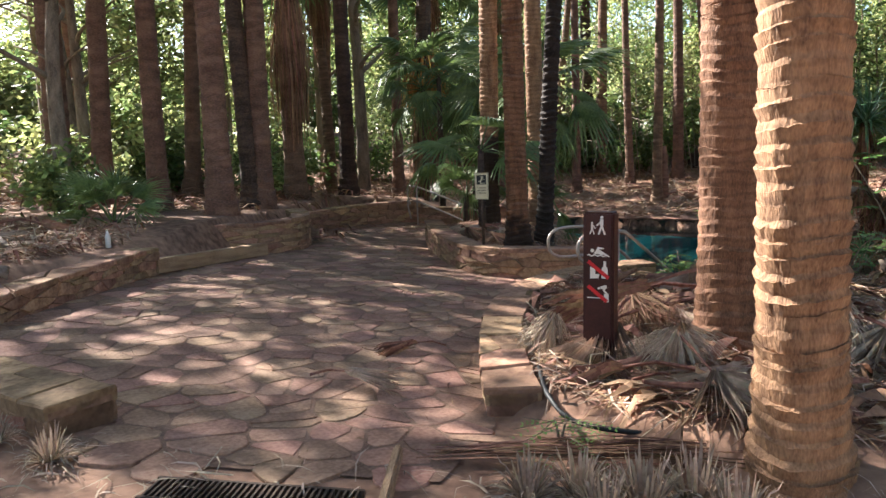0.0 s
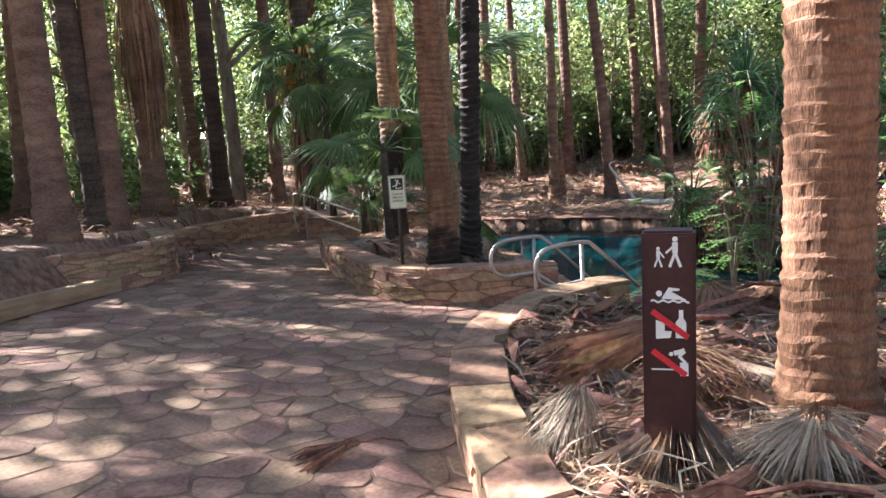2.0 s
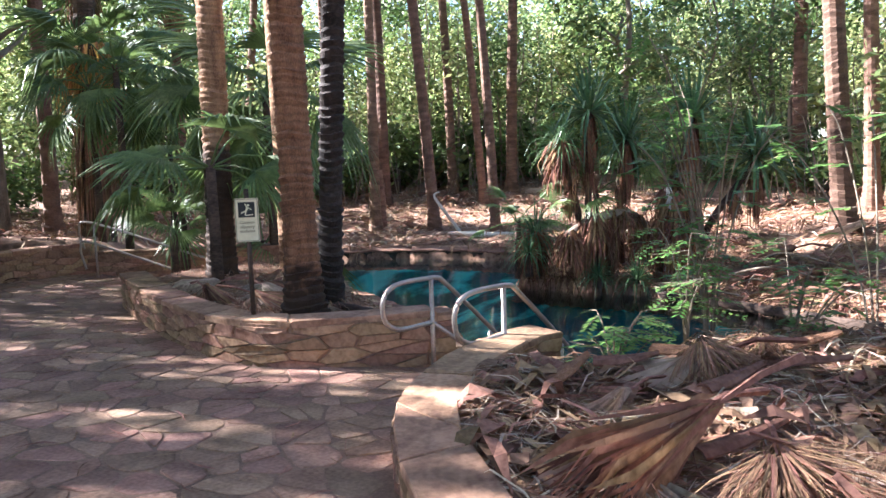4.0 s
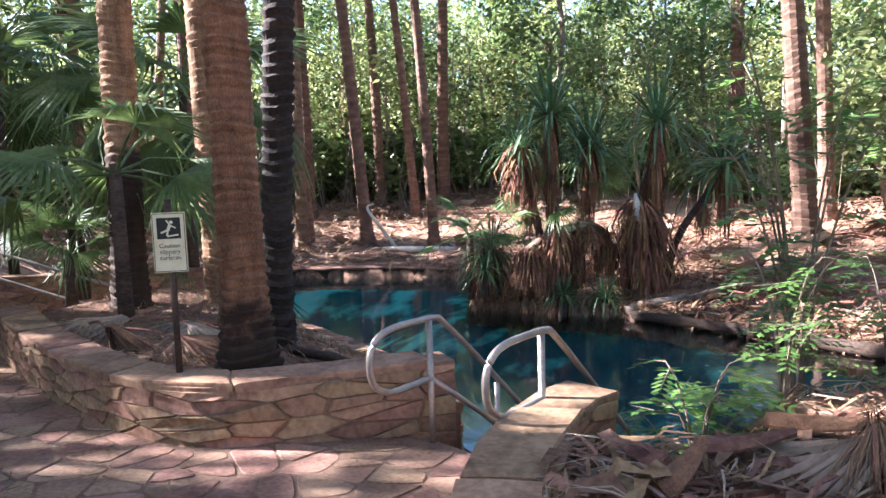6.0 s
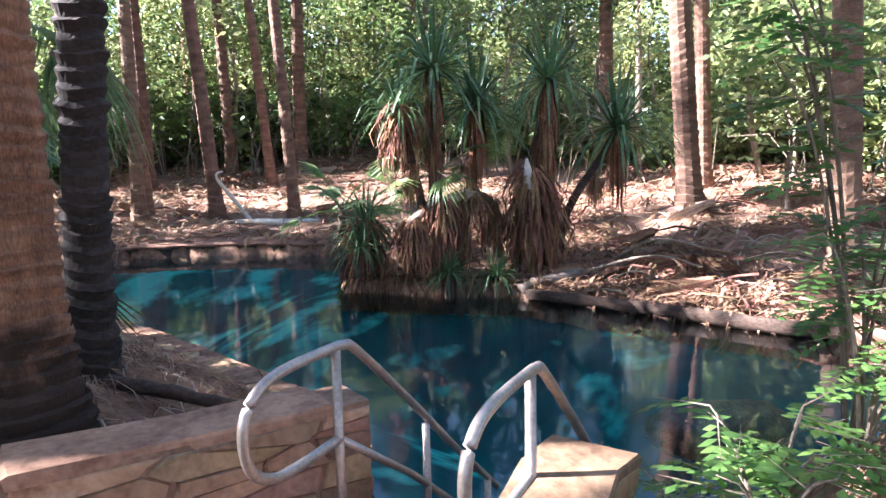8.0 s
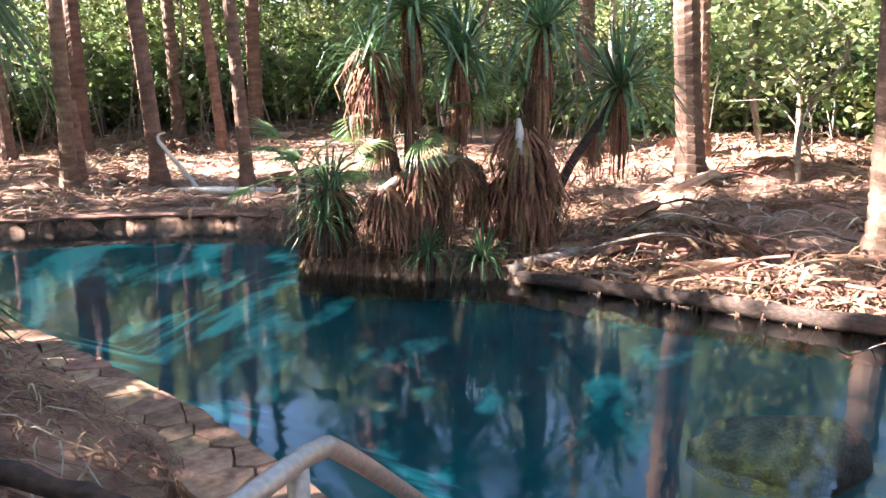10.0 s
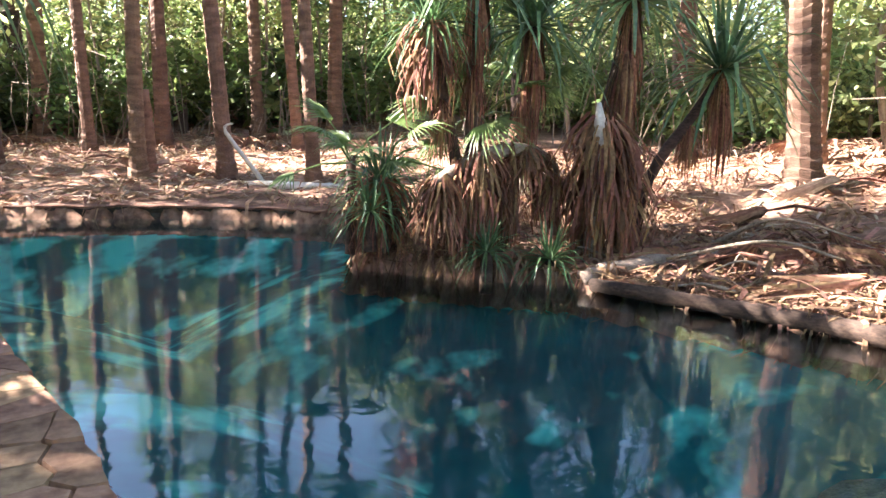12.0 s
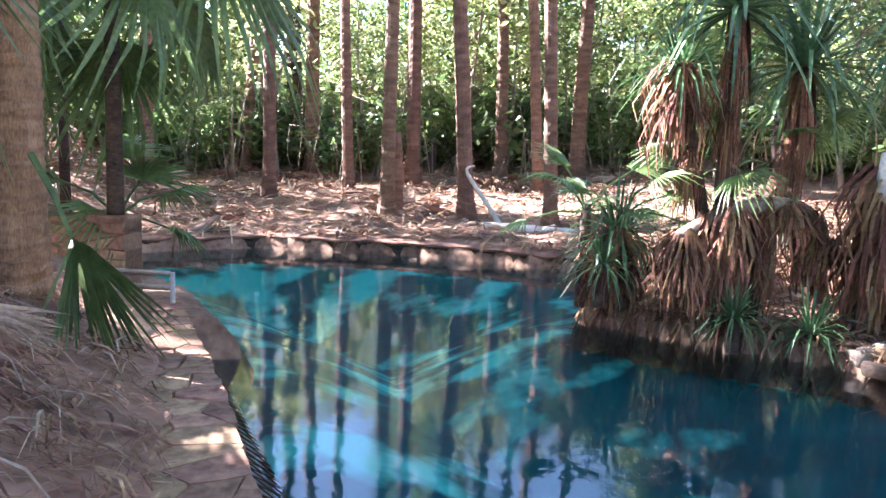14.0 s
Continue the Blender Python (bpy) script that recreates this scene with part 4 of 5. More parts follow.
sow(THIN, [(rng.uniform(-4, 24), rng.uniform(37.5, 43)) for _ in range(46)] + [(rng.uniform(16, 24), rng.uniform(16, 34)) for _ in range(12)], 0.8, 1.3, FIRST)
sow(TREES, [(-13, 24), (-11, 31), (-17, 19), (-16, 28), (-7, 39), (-13, 36), (-1, 43), (-4.5, 35), (-7.5, 34), (-19, 14), (-21, 24), (-10.5, 27)], 0.8, 1.1, FIRST)
sow(TREES, [(20, 22), (22, 14), (21, 31), (26, 24), (16, 34), (17, 39), (25, 10), (19, 7)], 0.8, 1.1, FIRST)
# unseen trees round the path's start, added to block the open sky
sow(TREES, [(-22, 2), (-18, -8), (-8, -16), (6, -18), (20, -10), (26, 0), (-19, 8), (-20, -2), (13, -14), (-27, 10)], 1.0, 1.5, FIRST)
spots = [(rng.uniform(-2, 30), rng.uniform(40, 48)) for _ in range(34)] + [(rng.uniform(-22, -7), rng.uniform(20, 40)) for _ in range(24)] + [(rng.uniform(17, 30), rng.uniform(12, 38)) for _ in range(20)] + [(-9.6, 13.6), (-7.8, 14.6), (-6.4, 20.5), (-7.4, 24.2), (-10.5, 18.5)]
sow(BUSHES, spots, 0.8, 1.5, FIRST)
spots = [(3 + r * math.sin(radians(a)), 10 + r * math.cos(radians(a))) for a, r in zip(np.linspace(-60, 115, 72), np.tile((45, 50, 55), 24))]
sow(BUSHES, spots, 2.2, 3.4, FIRST)
sow(BUSHES[1:], [(-4 + 1.15 * k, 39.5 + rng.uniform(-1.2, 2.2)) for k in range(26)], 1.3, 2.2, FIRST)
sow(BUSHES[1:], [(18 + rng.uniform(0, 3), 14 + 1.6 * k) for k in range(14)], 1.0, 1.8, FIRST)

# bare twigs and vines between the far trunks
rr = np.random.default_rng(64)
_s = []
for k in range(620):
    x, y = (rr.uniform(-7, 22), rr.uniform(35.5, 44)) if k % 4 else (rr.uniform(15, 22), rr.uniform(13, 34))
    h, z, r = rr.uniform(0.8, 4.2), gz(x, y) - 0.1, rr.uniform(0.008, 0.026)
    dx, dy, sag = rr.normal(0, 0.8), rr.normal(0, 0.8), rr.normal(0, 0.5)
    _s.append(tube([(x, y, z), (x + dx * 0.3 + sag * 0.3, y + dy * 0.3, z + h * 0.45), (x + dx * 0.7 + sag * 0.3, y + dy * 0.7, z + h * 0.85), (x + dx * 1.4, y + dy * 1.4, z + h * rr.uniform(0.7, 1.1))], [r, r * 0.8, r * 0.6, r * 0.3], 4, False))
_v, _f = join(_s)
tagged(new("twig_thicket", me("twig_thicket", _v, _f, M_BARK)), "tangle of bare grey-brown twigs and vines behind the palms", "thicket", kind="stuff")

sow([tree_kind("open sapling with yellow-green leaves on the sunny bank", 25, 3.2, 0.05, (1.3, 1.3, 1.5), 34, 30, 0.11, 0.28, M_BUSH, 2.6)], [(14.0, 17.6), (15.5, 16.0), (16.5, 19.0), (13.4, 13.6)], 0.8, 1.1, FIRST)

# high canopy trees on the sunward side, added with unseen crowns to dapple sunlight
SHADE = [tree_kind("tall spreading tree, dense dark crown out of view, added to block light", 31, 11, 0.24, (4.4, 4.4, 2.6), 70, 42, 0.16, 0.36, M_CANOPY, 11.0)]
sow(SHADE, [(-16, 21.5), (-17.5, 17.2), (-12.5, 25.5), (-19.5, 12.5), (-16.5, 13.0), (-8.5, 31.5), (-14.6, 15.2), (-15.2, 23.8), (-4.9, 24.6)], 0.85, 1.1, FIRST, np.random.default_rng(3))
sow(SHADE, [(-10.5, 19.0), (-11.1, 19.3), (-8.0, 14.7)], 0.72, 0.76, FIRST, np.random.default_rng(8))
# unseen trees behind and beside the path, added to cut the sky's fill
sow(SHADE, [(7.5, 2.5), (12, 5.5), (5, -3), (11, -1), (-2.5, -3.5), (-7, 0.5), (16, 3.5), (0.5, -9), (17, 10), (-10, 5)], 0.95, 1.2, FIRST, np.random.default_rng(4))


# ---- pandanus by the water ----
def rosette(name, seed, n, length, width, material, low=-0.55, high=1.4):
    rr = np.random.default_rng(seed)
    V, F = [], []
    for i in range(n):
        a, e = i * 2.39996 + rr.uniform(-0.2, 0.2), low + (high - low) * (i / n)
        ln = length * rr.uniform(0.75, 1.1)
        k = len(V)
        for g, q in enumerate((0.0, 0.3, 0.6, 0.82, 1.0)):
            rad = ln * q * math.cos(e) * (1 - 0.08 * q) + 0.05
            z = ln * (q * math.sin(e) - (0.30 + 0.35 * rr.uniform(0, 1) * (g > 2)) * q ** 3 * math.cos(e))
            w = width * (0.9, 1.0, 0.85, 0.55, 0.05)[g] / 2
            dx, dy = math.cos(a), math.sin(a)
            V += [(dx * rad - dy * w, dy * rad + dx * w, z + w * 0.5), (dx * rad, dy * rad, z), (dx * rad + dy * w, dy * rad - dx * w, z + w * 0.5)]
        for j in range(4):
            o = k + 3 * j
            F += [(o, o + 1, o + 4, o + 3), (o + 1, o + 2, o + 5, o + 4)]
    return me(name, V, F, material)


ROSETTES = [rosette("crown", 41, 84, 1.25, 0.056, M_PANDAN), rosette("crown", 42, 75, 0.9, 0.038, M_PANDAN)]
P_SKIRT = [skirt_mesh("dead_leaves", 43, 120, 1.05, 0.09, M_SKIRT, 0.13), skirt_mesh("dead_leaves", 44, 200, 0.85, 0.15, M_SKIRT, 0.34)]


def pandanus(base, crown, scale=1.0, kind=0, skirt=0.95, label="pandanus with spiky green rosette over hanging brown dead leaves"):
    p = tagged(new("pandanus"), label, "pandanus", "pandanus clump")
    b, c = Vector(base), Vector(crown)
    p.location = b
    k = c - b
    path = smooth_path([(0, 0, -0.2), (k.x * 0.25, k.y * 0.25, k.z * 0.4), (k.x * 0.7, k.y * 0.7, k.z * 0.75), (k.x, k.y, k.z)], 5)
    v, f = tube(path, list(np.linspace(0.085, 0.055, len(path))), 9)
    part("stem", me("stem", v, f, M_TRUNK_DARK, True), p)
    part("crown", ROSETTES[kind], p, Matrix.Translation(k) @ Matrix.Rotation(k.x, 4, "Z") @ Matrix.Scale(scale, 4))
    if skirt:
        part("dead_leaves", P_SKIRT[kind], p, Matrix.Translation(k) @ Matrix.Scale(skirt, 4), "hanging brown dead leaves")
        part("dead_leaves", P_SKIRT[1], p, Matrix.Translation(k * 0.66) @ Matrix.Rotation(1.3, 4, "Z") @ Matrix.Diagonal((skirt * 0.42, skirt * 0.42, skirt * 0.6, 1)), "hanging brown dead leaves")
    return p


for base, crown, sc, kind in (((7.0, 19.6, -0.85), (6.95, 19.4, 2.45), 1.05, 0), ((8.6, 19.3, -0.8), (9.05, 19.05, 2.3), 1.1, 0), ((7.5, 19.6, -0.85), (7.75, 19.35, 1.9), 0.95, 0), ((9.0, 18.9, -0.8), (10.1, 18.45, 1.45), 1.1, 0),
                              ((7.0, 19.7, -0.85), (6.45, 19.6, 1.85), 0.95, 1), ((6.4, 20.4, -0.9), (6.15, 20.3, 0.0), 0.95, 1)):
    pandanus(base, crown, sc, kind)
for x, y, z, s in ((5.9, 20.1, -0.35, 0.75), (6.9, 19.0, -0.75, 0.6), (7.6, 18.7, -0.85, 0.7)):
    pandanus((x, y, z - 0.3), (x, y, z), s, 1, 0, "small spiky green pandanus at the waterline")
drooped = tagged(new("fallen_pandanus"), "bent over dead pandanus stem draped with brown leaves above the water", "dead plant")
_p = smooth_path([(8.3, 19.5, -0.7), (8.15, 19.4, 0.15), (7.6, 19.35, 0.42), (6.95, 19.4, 0.30), (6.45, 19.5, 0.0)], 6)
v, f = tube(_p, 0.085, 8)
part("stem", me("stem", v, f, M_LOG, True), drooped)
for i, p in enumerate(_p[5::3]):
    part("dead_leaves", P_SKIRT[1 - i % 2], drooped, Matrix.Translation(p) @ Matrix.Rotation(i * 1.7, 4, "Z") @ Matrix.Diagonal((1.05, 0.9, (0.55, 0.7, 0.5, 0.95, 1.05, 0.9, 0.8)[i % 7], 1)), "hanging brown dead leaves")
stumpy = tagged(new("dead_pandanus"), "pandanus stump thickly hung with brown dead leaves", "dead plant")
v, f = tube([(8.45, 18.9, -0.9), (8.45, 18.85, 0.2), (8.38, 18.8, 0.75), (8.3, 18.75, 1.0)], [0.13, 0.11, 0.08, 0.025], 9)
part("stem", me("stem", v, f, M_BONE, True), stumpy)
for z, s, r in ((0.75, 1.3, 0), (0.45, 1.4, 2), (0.1, 1.2, 1), (1.5, 1.0, 3)):
    part("dead_leaves", P_SKIRT[1 if r != 3 else 0], stumpy, Matrix.Translation((8.5 + 0.12 * r, 18.9, z)) @ Matrix.Rotation(r, 4, "Z") @ Matrix.Scale(s, 4), "hanging brown dead leaves")

# ---- young fan palms ----


def young_palm(x, y, z, stem, leaves, seed, label, size=0.7, petiole=0.8, low=-0.6, high=1.1):
    p = tagged(new("young_palm"), label, "young palm", "young fan palms")
    p.location = (x, y, z)
    rr = np.random.default_rng(seed)
    v, f = tube([(0, 0, -0.2), (0, 0, stem + 0.1)], [0.09, 0.06], 8)
    part("stem", me("stem", v, f, M_TRUNK_DARK, True), p)
    for i in range(leaves):
        e = low + (high - low) * (i + 0.5) / leaves
        v, f = fan(rr, size * rr.uniform(0.85, 1.1), petiole * rr.uniform(0.8, 1.2), 22, rr.uniform(0.3, 0.75), 2.9, 0.036)
        m = Matrix.Translation((0, 0, stem)) @ Matrix.Rotation(i * 2.4 + seed, 4, "Z") @ Matrix.Rotation(-e, 4, "Y") @ Matrix.Rotation(rr.uniform(-0.6, 0.6), 4, "X")
        part("leaf", me("leaf", v, f, M_LEAF), p, m)
    return p


young_palm(-0.2, 16.0, 0.0, 1.6, 9, 51, "young fan palm with wide sunlit pale-green leaves", 0.9, 0.8, -0.4, 0.6)
young_palm(0.75, 19.6, -0.5, 3.3, 20, 52, "fan palm with broad drooping green leaves behind the wall", 1.35, 1.05, -1.1, 1.1)
v, f = fan(np.random.default_rng(8), 0.95, 0.4, 34, 0.12, 1.3, 0.036, 0.5, 0.08, 0.12)
hang = tagged(new("hanging_frond"), "folded green fan frond hanging down beside the palm", "palm frond")
part("blade", me("hanging_blade", v[12:], [tuple(i - 12 for i in q) for q in f[11:]], M_LEAF), hang)
part("stalk", me("hanging_stalk", v[:12], f[:10], M_LEAF), hang)
hang.matrix_basis = Matrix.Translation((1.02, 16.45, 0.78)) @ Matrix.Rotation(radians(-35), 4, "Z") @ Matrix.Rotation(radians(64), 4, "Y") @ Matrix.Scale(1.25, 4)
young_palm(0.6, 20.4, -0.5, 0.6, 8, 54, "small fan palm behind the stone wall", 0.65, 0.6)
young_palm(-0.8, 19.9, 0.0, 0.9, 9, 55, "small fan palm with bright leaves behind the far wall", 0.7, 0.7)
young_palm(7.35, 19.9, -0.8, 1.6, 9, 56, "fan palm with round green leaves among the pandanus", 0.6, 0.75)
young_palm(5.95, 20.8, -0.8, 1.0, 7, 57, "small fan palm at the edge of the pool", 0.6, 0.7)
young_palm(6.2, 20.3, -0.9, 1.1, 6, 62, "low fan palm with dark green leaves leaning over the pool", 0.5, 0.65, -0.1, 0.7)
young_palm(8.1, 20.2, -0.9, 2.2, 7, 63, "fan palm with sunlit round leaves behind the dead stump", 0.6, 0.6, -0.3, 1.0)
young_palm(-1.9, 21.6, 0.1, 3.4, 16, 64, "fan palm with large drooping dusty green leaves", 1.2, 1.1, -1.0, 0.9)
young_palm(-0.9, 18.9, 0.0, 0.5, 8, 65, "bright green palm seedling beside the far steps", 0.55, 0.5, 0.2, 1.3)
young_palm(-6.0, 13.1, 0.4, 0.2, 9, 58, "low fan palm seedling behind the wall", 0.6, 0.6, 0.2, 1.3)
young_palm(-2.6, 23.0, 0.1, 3.2, 16, 59, "fan palm with shaggy yellowing leaves", 0.9, 0.9)
young_palm(-1.3, 25.5, -0.1, 3.8, 16, 60, "tall young fan palm with drooping green leaves", 0.95, 1.0)


# ---- leafy shrubs on the near bank ----
def shrub(x, y, height, stems, seed, label, reach=0.5, leaf=0.075):
    s = tagged(new("shrub"), label, "shrub", "shrubs on the near bank")
    s.location = (x, y, gz(x, y))
    rr = np.random.default_rng(seed)
    tubes, V, F = [], [], []
    for k in range(stems):
        a, q = rr.uniform(0, 6.28), reach * rr.uniform(0.3, 1.0)
        h = height * rr.uniform(0.6, 1.0)
        path = smooth_path([(0, 0, -0.05), (math.cos(a) * q * 0.25, math.sin(a) * q * 0.25, h * 0.45), (math.cos(a) * q * 0.8, math.sin(a) * q * 0.8, h * 0.85), (math.cos(a) * q * 1.3, math.sin(a) * q * 1.3, h)], 6)
        tubes.append(tube(path, list(np.linspace(0.012, 0.004, len(path))), 5))
        for p in path[6::2]:
            for _ in range(1):
                b, up = rr.uniform(0, 6.28), rr.uniform(-0.35, 0.25)
                fr = Vector((math.cos(b), math.sin(b), up)).normalized()
                L = rr.uniform(0.2, 0.38)
                sd = fr.cross(Vector((0, 0, 1))).normalized()
                tubes.append(tube([p, p + fr * L], [0.003, 0.0015], 3, False))
                for j in range(7):
                    for sg in (-1, 1):
                        c = p + fr * L * (0.25 + 0.75 * j / 6) + Vector((0, 0, -0.04 * (j / 6) ** 2))
                        d = (sd * sg + fr * 0.35 + Vector((0, 0, rr.uniform(-0.35, 0.1)))).normalized()
                        w = fr * leaf * 0.27
                        ln = leaf * rr.uniform(0.8, 1.15)
                        n = len(V)
                        V += [c, c + d * ln * 0.5 + w, c + d * ln, c + d * ln * 0.5 - w]
                        F.append((n, n + 1, n + 2, n + 3))
    v, f = join(tubes)
    part("stem", me("stem", v, f, M_BARK), s)
    part("foliage", me("foliage", V, F, M_SHRUB), s)
    return s


shrub(2.72, 10.95, 0.8, 7, 71, "slender shrub with small bright green paired leaves", 0.3, 0.075)
shrub(3.35, 10.95, 1.0, 7, 72, "thin leafy shrub at the edge of the water", 0.45, 0.06)
shrub(3.75, 11.2, 2.9, 10, 73, "tall slender sapling with feathery bright green leaves", 0.7, 0.095)
shrub(5.2, 10.9, 3.2, 6, 74, "tall sapling with spreading feathery leaves", 1.1, 0.11)
shrub(2.35, 11.15, 0.35, 5, 75, "low green seedling against the wall end", 0.2, 0.05)
shrub(6.2, 10.3, 2.6, 6, 76, "leafy sapling on the near bank", 1.0, 0.10)
shrub(3.05, 11.45, 0.6, 6, 77, "small leafy plant at the water's edge", 0.35, 0.06)
shrub(7.4, 9.9, 3.4, 7, 78, "tall leafy sapling with yellow-green leaves", 1.2, 0.11)
shrub(4.5, 11.1, 1.3, 6, 82, "small leafy sapling with pale sunlit leaves", 0.6, 0.08)
shrub(1.35, 6.0, 0.25, 3, 79, "tiny green weed beside the wall end", 0.12, 0.035)

# ---- litter and loose things ----


def strips(name, xy, lmin, lmax, wmin, wmax, material, seed, lift=0.05, zf=None):
    """Curled dry leaf strips lying on the ground at the given places."""
    rr = np.random.default_rng(seed)
    n = len(xy)
    a = rr.uniform(0, 6.28, n)
    bend = rr.normal(0, 0.35, n)
    L, w = rr.uniform(lmin, lmax, n), rr.uniform(wmin, wmax, n)
    up = np.abs(rr.normal(0, lift, n))
    tilt = rr.normal(0, 0.12, n)
    V = np.zeros((n, 8, 3))
    cx, cy = np.zeros(n), np.zeros(n)
    for j in range(4):
        q = j / 3
        ang = a + bend * (q - 0.5) * 2
        x = xy[:, 0] + np.cos(ang) * L * (q - 0.5)
        y = xy[:, 1] + np.sin(ang) * L * (q - 0.5)
        z = (zf or ground)(x, y) + 0.012 + up * math.sin(q * 3.1) + np.maximum(tilt, 0) * L * q * 0.6
        ww = w * (0.55, 1.0, 0.8, 0.12)[j] * 0.5
        for s in (0, 1):
            sg = 1 - 2 * s
            V[:, 2 * j + s, 0] = x - np.sin(ang) * ww * sg
            V[:, 2 * j + s, 1] = y + np.cos(ang) * ww * sg
            V[:, 2 * j + s, 2] = z + s * ww * rr.uniform(-0.8, 1.2, n)
    base = np.arange(n)[:, None, None] * 8
    F = (base + np.array([[0, 1, 3, 2], [2, 3, 5, 4], [4, 5, 7, 6]])[None]).reshape(-1, 4)
    return me(name, V.reshape(-1, 3), F, material)


def scatter(n, x0, x1, y0, y1, seed, poly=None, dmin=0.15):
    rr = np.random.default_rng(seed)
    p = np.stack([rr.uniform(x0, x1, n * 4), rr.uniform(y0, y1, n * 4)], 1)
    keep = inside_distance(POOL, p[:, 0], p[:, 1]) > dmin
    if poly:
        keep &= inside_distance(poly, p[:, 0], p[:, 1]) < -0.18
    else:
        keep &= inside_distance(TREE_BED, p[:, 0], p[:, 1]) > 0.1
    # patchy
    keep &= noise_mask(p, rr)
    return p[keep][:n]


def noise_mask(p, rr):
    v = np.sin(p[:, 0] * 1.1 + 1.3 * np.sin(p[:, 1] * 0.7)) * np.sin(p[:, 1] * 1.3 + 1.1 * np.sin(p[:, 0] * 0.9))
    return rr.uniform(-1, 1, len(p)) < v + 0.45


def litter(name, xy, label, lmin, lmax, wmin, wmax, material, seed, lift=0.05, zf=None):
    return tagged(new(name, strips(name, xy, lmin, lmax, wmin, wmax, material, seed, lift, zf)), label, "leaf litter", kind="stuff")


litter("leaf_litter", scatter(8000, -6, 16, 26.5, 44, 81), "dry palm fronds and strips strewn over the far bank", 0.3, 1.2, 0.02, 0.07, M_DEAD, 1, 0.07)
litter("leaf_litter", scatter(2200, -6, 16, 26.5, 40, 82), "pale sun-bleached frond strips on the far bank", 0.3, 1.0, 0.02, 0.06, M_STRAW, 2, 0.08)
litter("leaf_litter", scatter(5000, 6, 20, 12, 26, 83), "brown dry fronds heaped on the pool bank", 0.3, 1.2, 0.02, 0.07, M_DEAD, 3, 0.10)
litter("leaf_litter", scatter(900, 8.6, 20, 13, 26, 84), "pale dry leaf strips on the pool bank", 0.3, 1.0, 0.02, 0.06, M_STRAW, 4, 0.08)
litter("leaf_litter", scatter(7500, 1, 7, 6, 11.6, 85, SIGN_BED), "thin dry leaf strips covering the sign bed", 0.12, 0.6, 0.006, 0.022, M_DEAD, 5, 0.03)
litter("leaf_litter", scatter(2200, 1, 7, 6, 11.6, 86, SIGN_BED), "pale straw-like leaf strips in the sign bed", 0.15, 0.7, 0.005, 0.018, M_STRAW, 6, 0.04)
litter("leaf_litter", scatter(3400, -1.4, 2.1, 12.7, 18.3, 87, TREE_BED), "dry twigs and leaf strips in the palm bed", 0.05, 0.35, 0.004, 0.014, M_DEAD, 7, 0.03)
litter("leaf_litter", scatter(350, -1.2, 1.6, 13.2, 17.5, 88, TREE_BED), "pale dry leaf strips in the palm bed", 0.1, 0.4, 0.004, 0.014, M_STRAW, 8, 0.05)
litter("leaf_litter", scatter(2600, 5.6, 11, 12.5, 23.5, 93, None, 0.0), "brown litter hanging over the waterline", 0.2, 0.8, 0.015, 0.05, M_DEAD, 13, 0.09)
_shore = scatter(16000, -2, 11.5, 12.4, 29, 94, None, 0.02)
_shore = _shore[inside_distance(POOL, _shore[:, 0], _shore[:, 1]) < 1.0]
_shore = _shore[(_shore[:, 0] > 5.5) & (_shore[:, 1] < 24)]
litter("leaf_litter", _shore, "matted brown fronds and roots along the waterline", 0.25, 0.9, 0.015, 0.06, M_DEAD, 14, 0.06)
LEFT_BANK = [(-4.5, 7), (-4.6, 11.4), (-5, 13.2), (-6.8, 13), (-14, 14), (-14, 5)]
litter("leaf_litter", scatter(3000, -12, -4.4, 6, 13.4, 89, LEFT_BANK), "dry fronds and twigs heaped behind the low wall", 0.2, 0.9, 0.012, 0.05, M_DEAD, 9, 0.10)
litter("leaf_litter", scatter(900, -12, -4.4, 6, 13.4, 90, LEFT_BANK), "pale dry twigs behind the low wall", 0.3, 1.0, 0.008, 0.03, M_STRAW, 10, 0.14)
litter("leaf_litter", scatter(3500, -16, -3.2, 15.5, 34, 91), "dry palm litter between the shaded palms", 0.3, 1.1, 0.02, 0.07, M_DEAD, 11, 0.09)
litter("leaf_litter", scatter(1600, -4, 5, 2.5, 5.6, 92), "dry grass and leaf strips by the path's start", 0.06, 0.4, 0.004, 0.014, M_STRAW, 12, 0.03)

# dead fan fronds, each a thing of its own
rr = np.random.default_rng(5)
FROND_MESH = []
for k in range(4):
    v, f = fan(rr, 0.85, 0.5, 60, rr.uniform(0.12, 0.3), 0.8 + 0.6 * (k % 2), 0.022, 0.1, 0.10, 0.11)
    v[:, 2] += 0.05 * np.sin(v[:, 0] * 4 + k) + 0.10 * np.abs(np.sin(v[:, 1] * 9 + k)) + 0.02 * rr.normal(0, 1, len(v)) * (v[:, 0] > 0.6)
    # each blade a strip of its own
    V2, F2 = [], []
    for b in range(60):
        group = f[11 + 6 * b:17 + 6 * b]
        ids = sorted({i for q in group for i in q})
        lift = rr.normal(0, 0.012, 3)
        F2 += [tuple(len(V2) + ids.index(i) for i in q) for q in group]
        V2 += [v[i] + lift for i in ids]
    FROND_MESH.append((np.concatenate([v[:12], np.array(V2)]), list(f[:10]) + [(0, 1, 2)] + [tuple(i + 12 for i in q) for q in F2]))


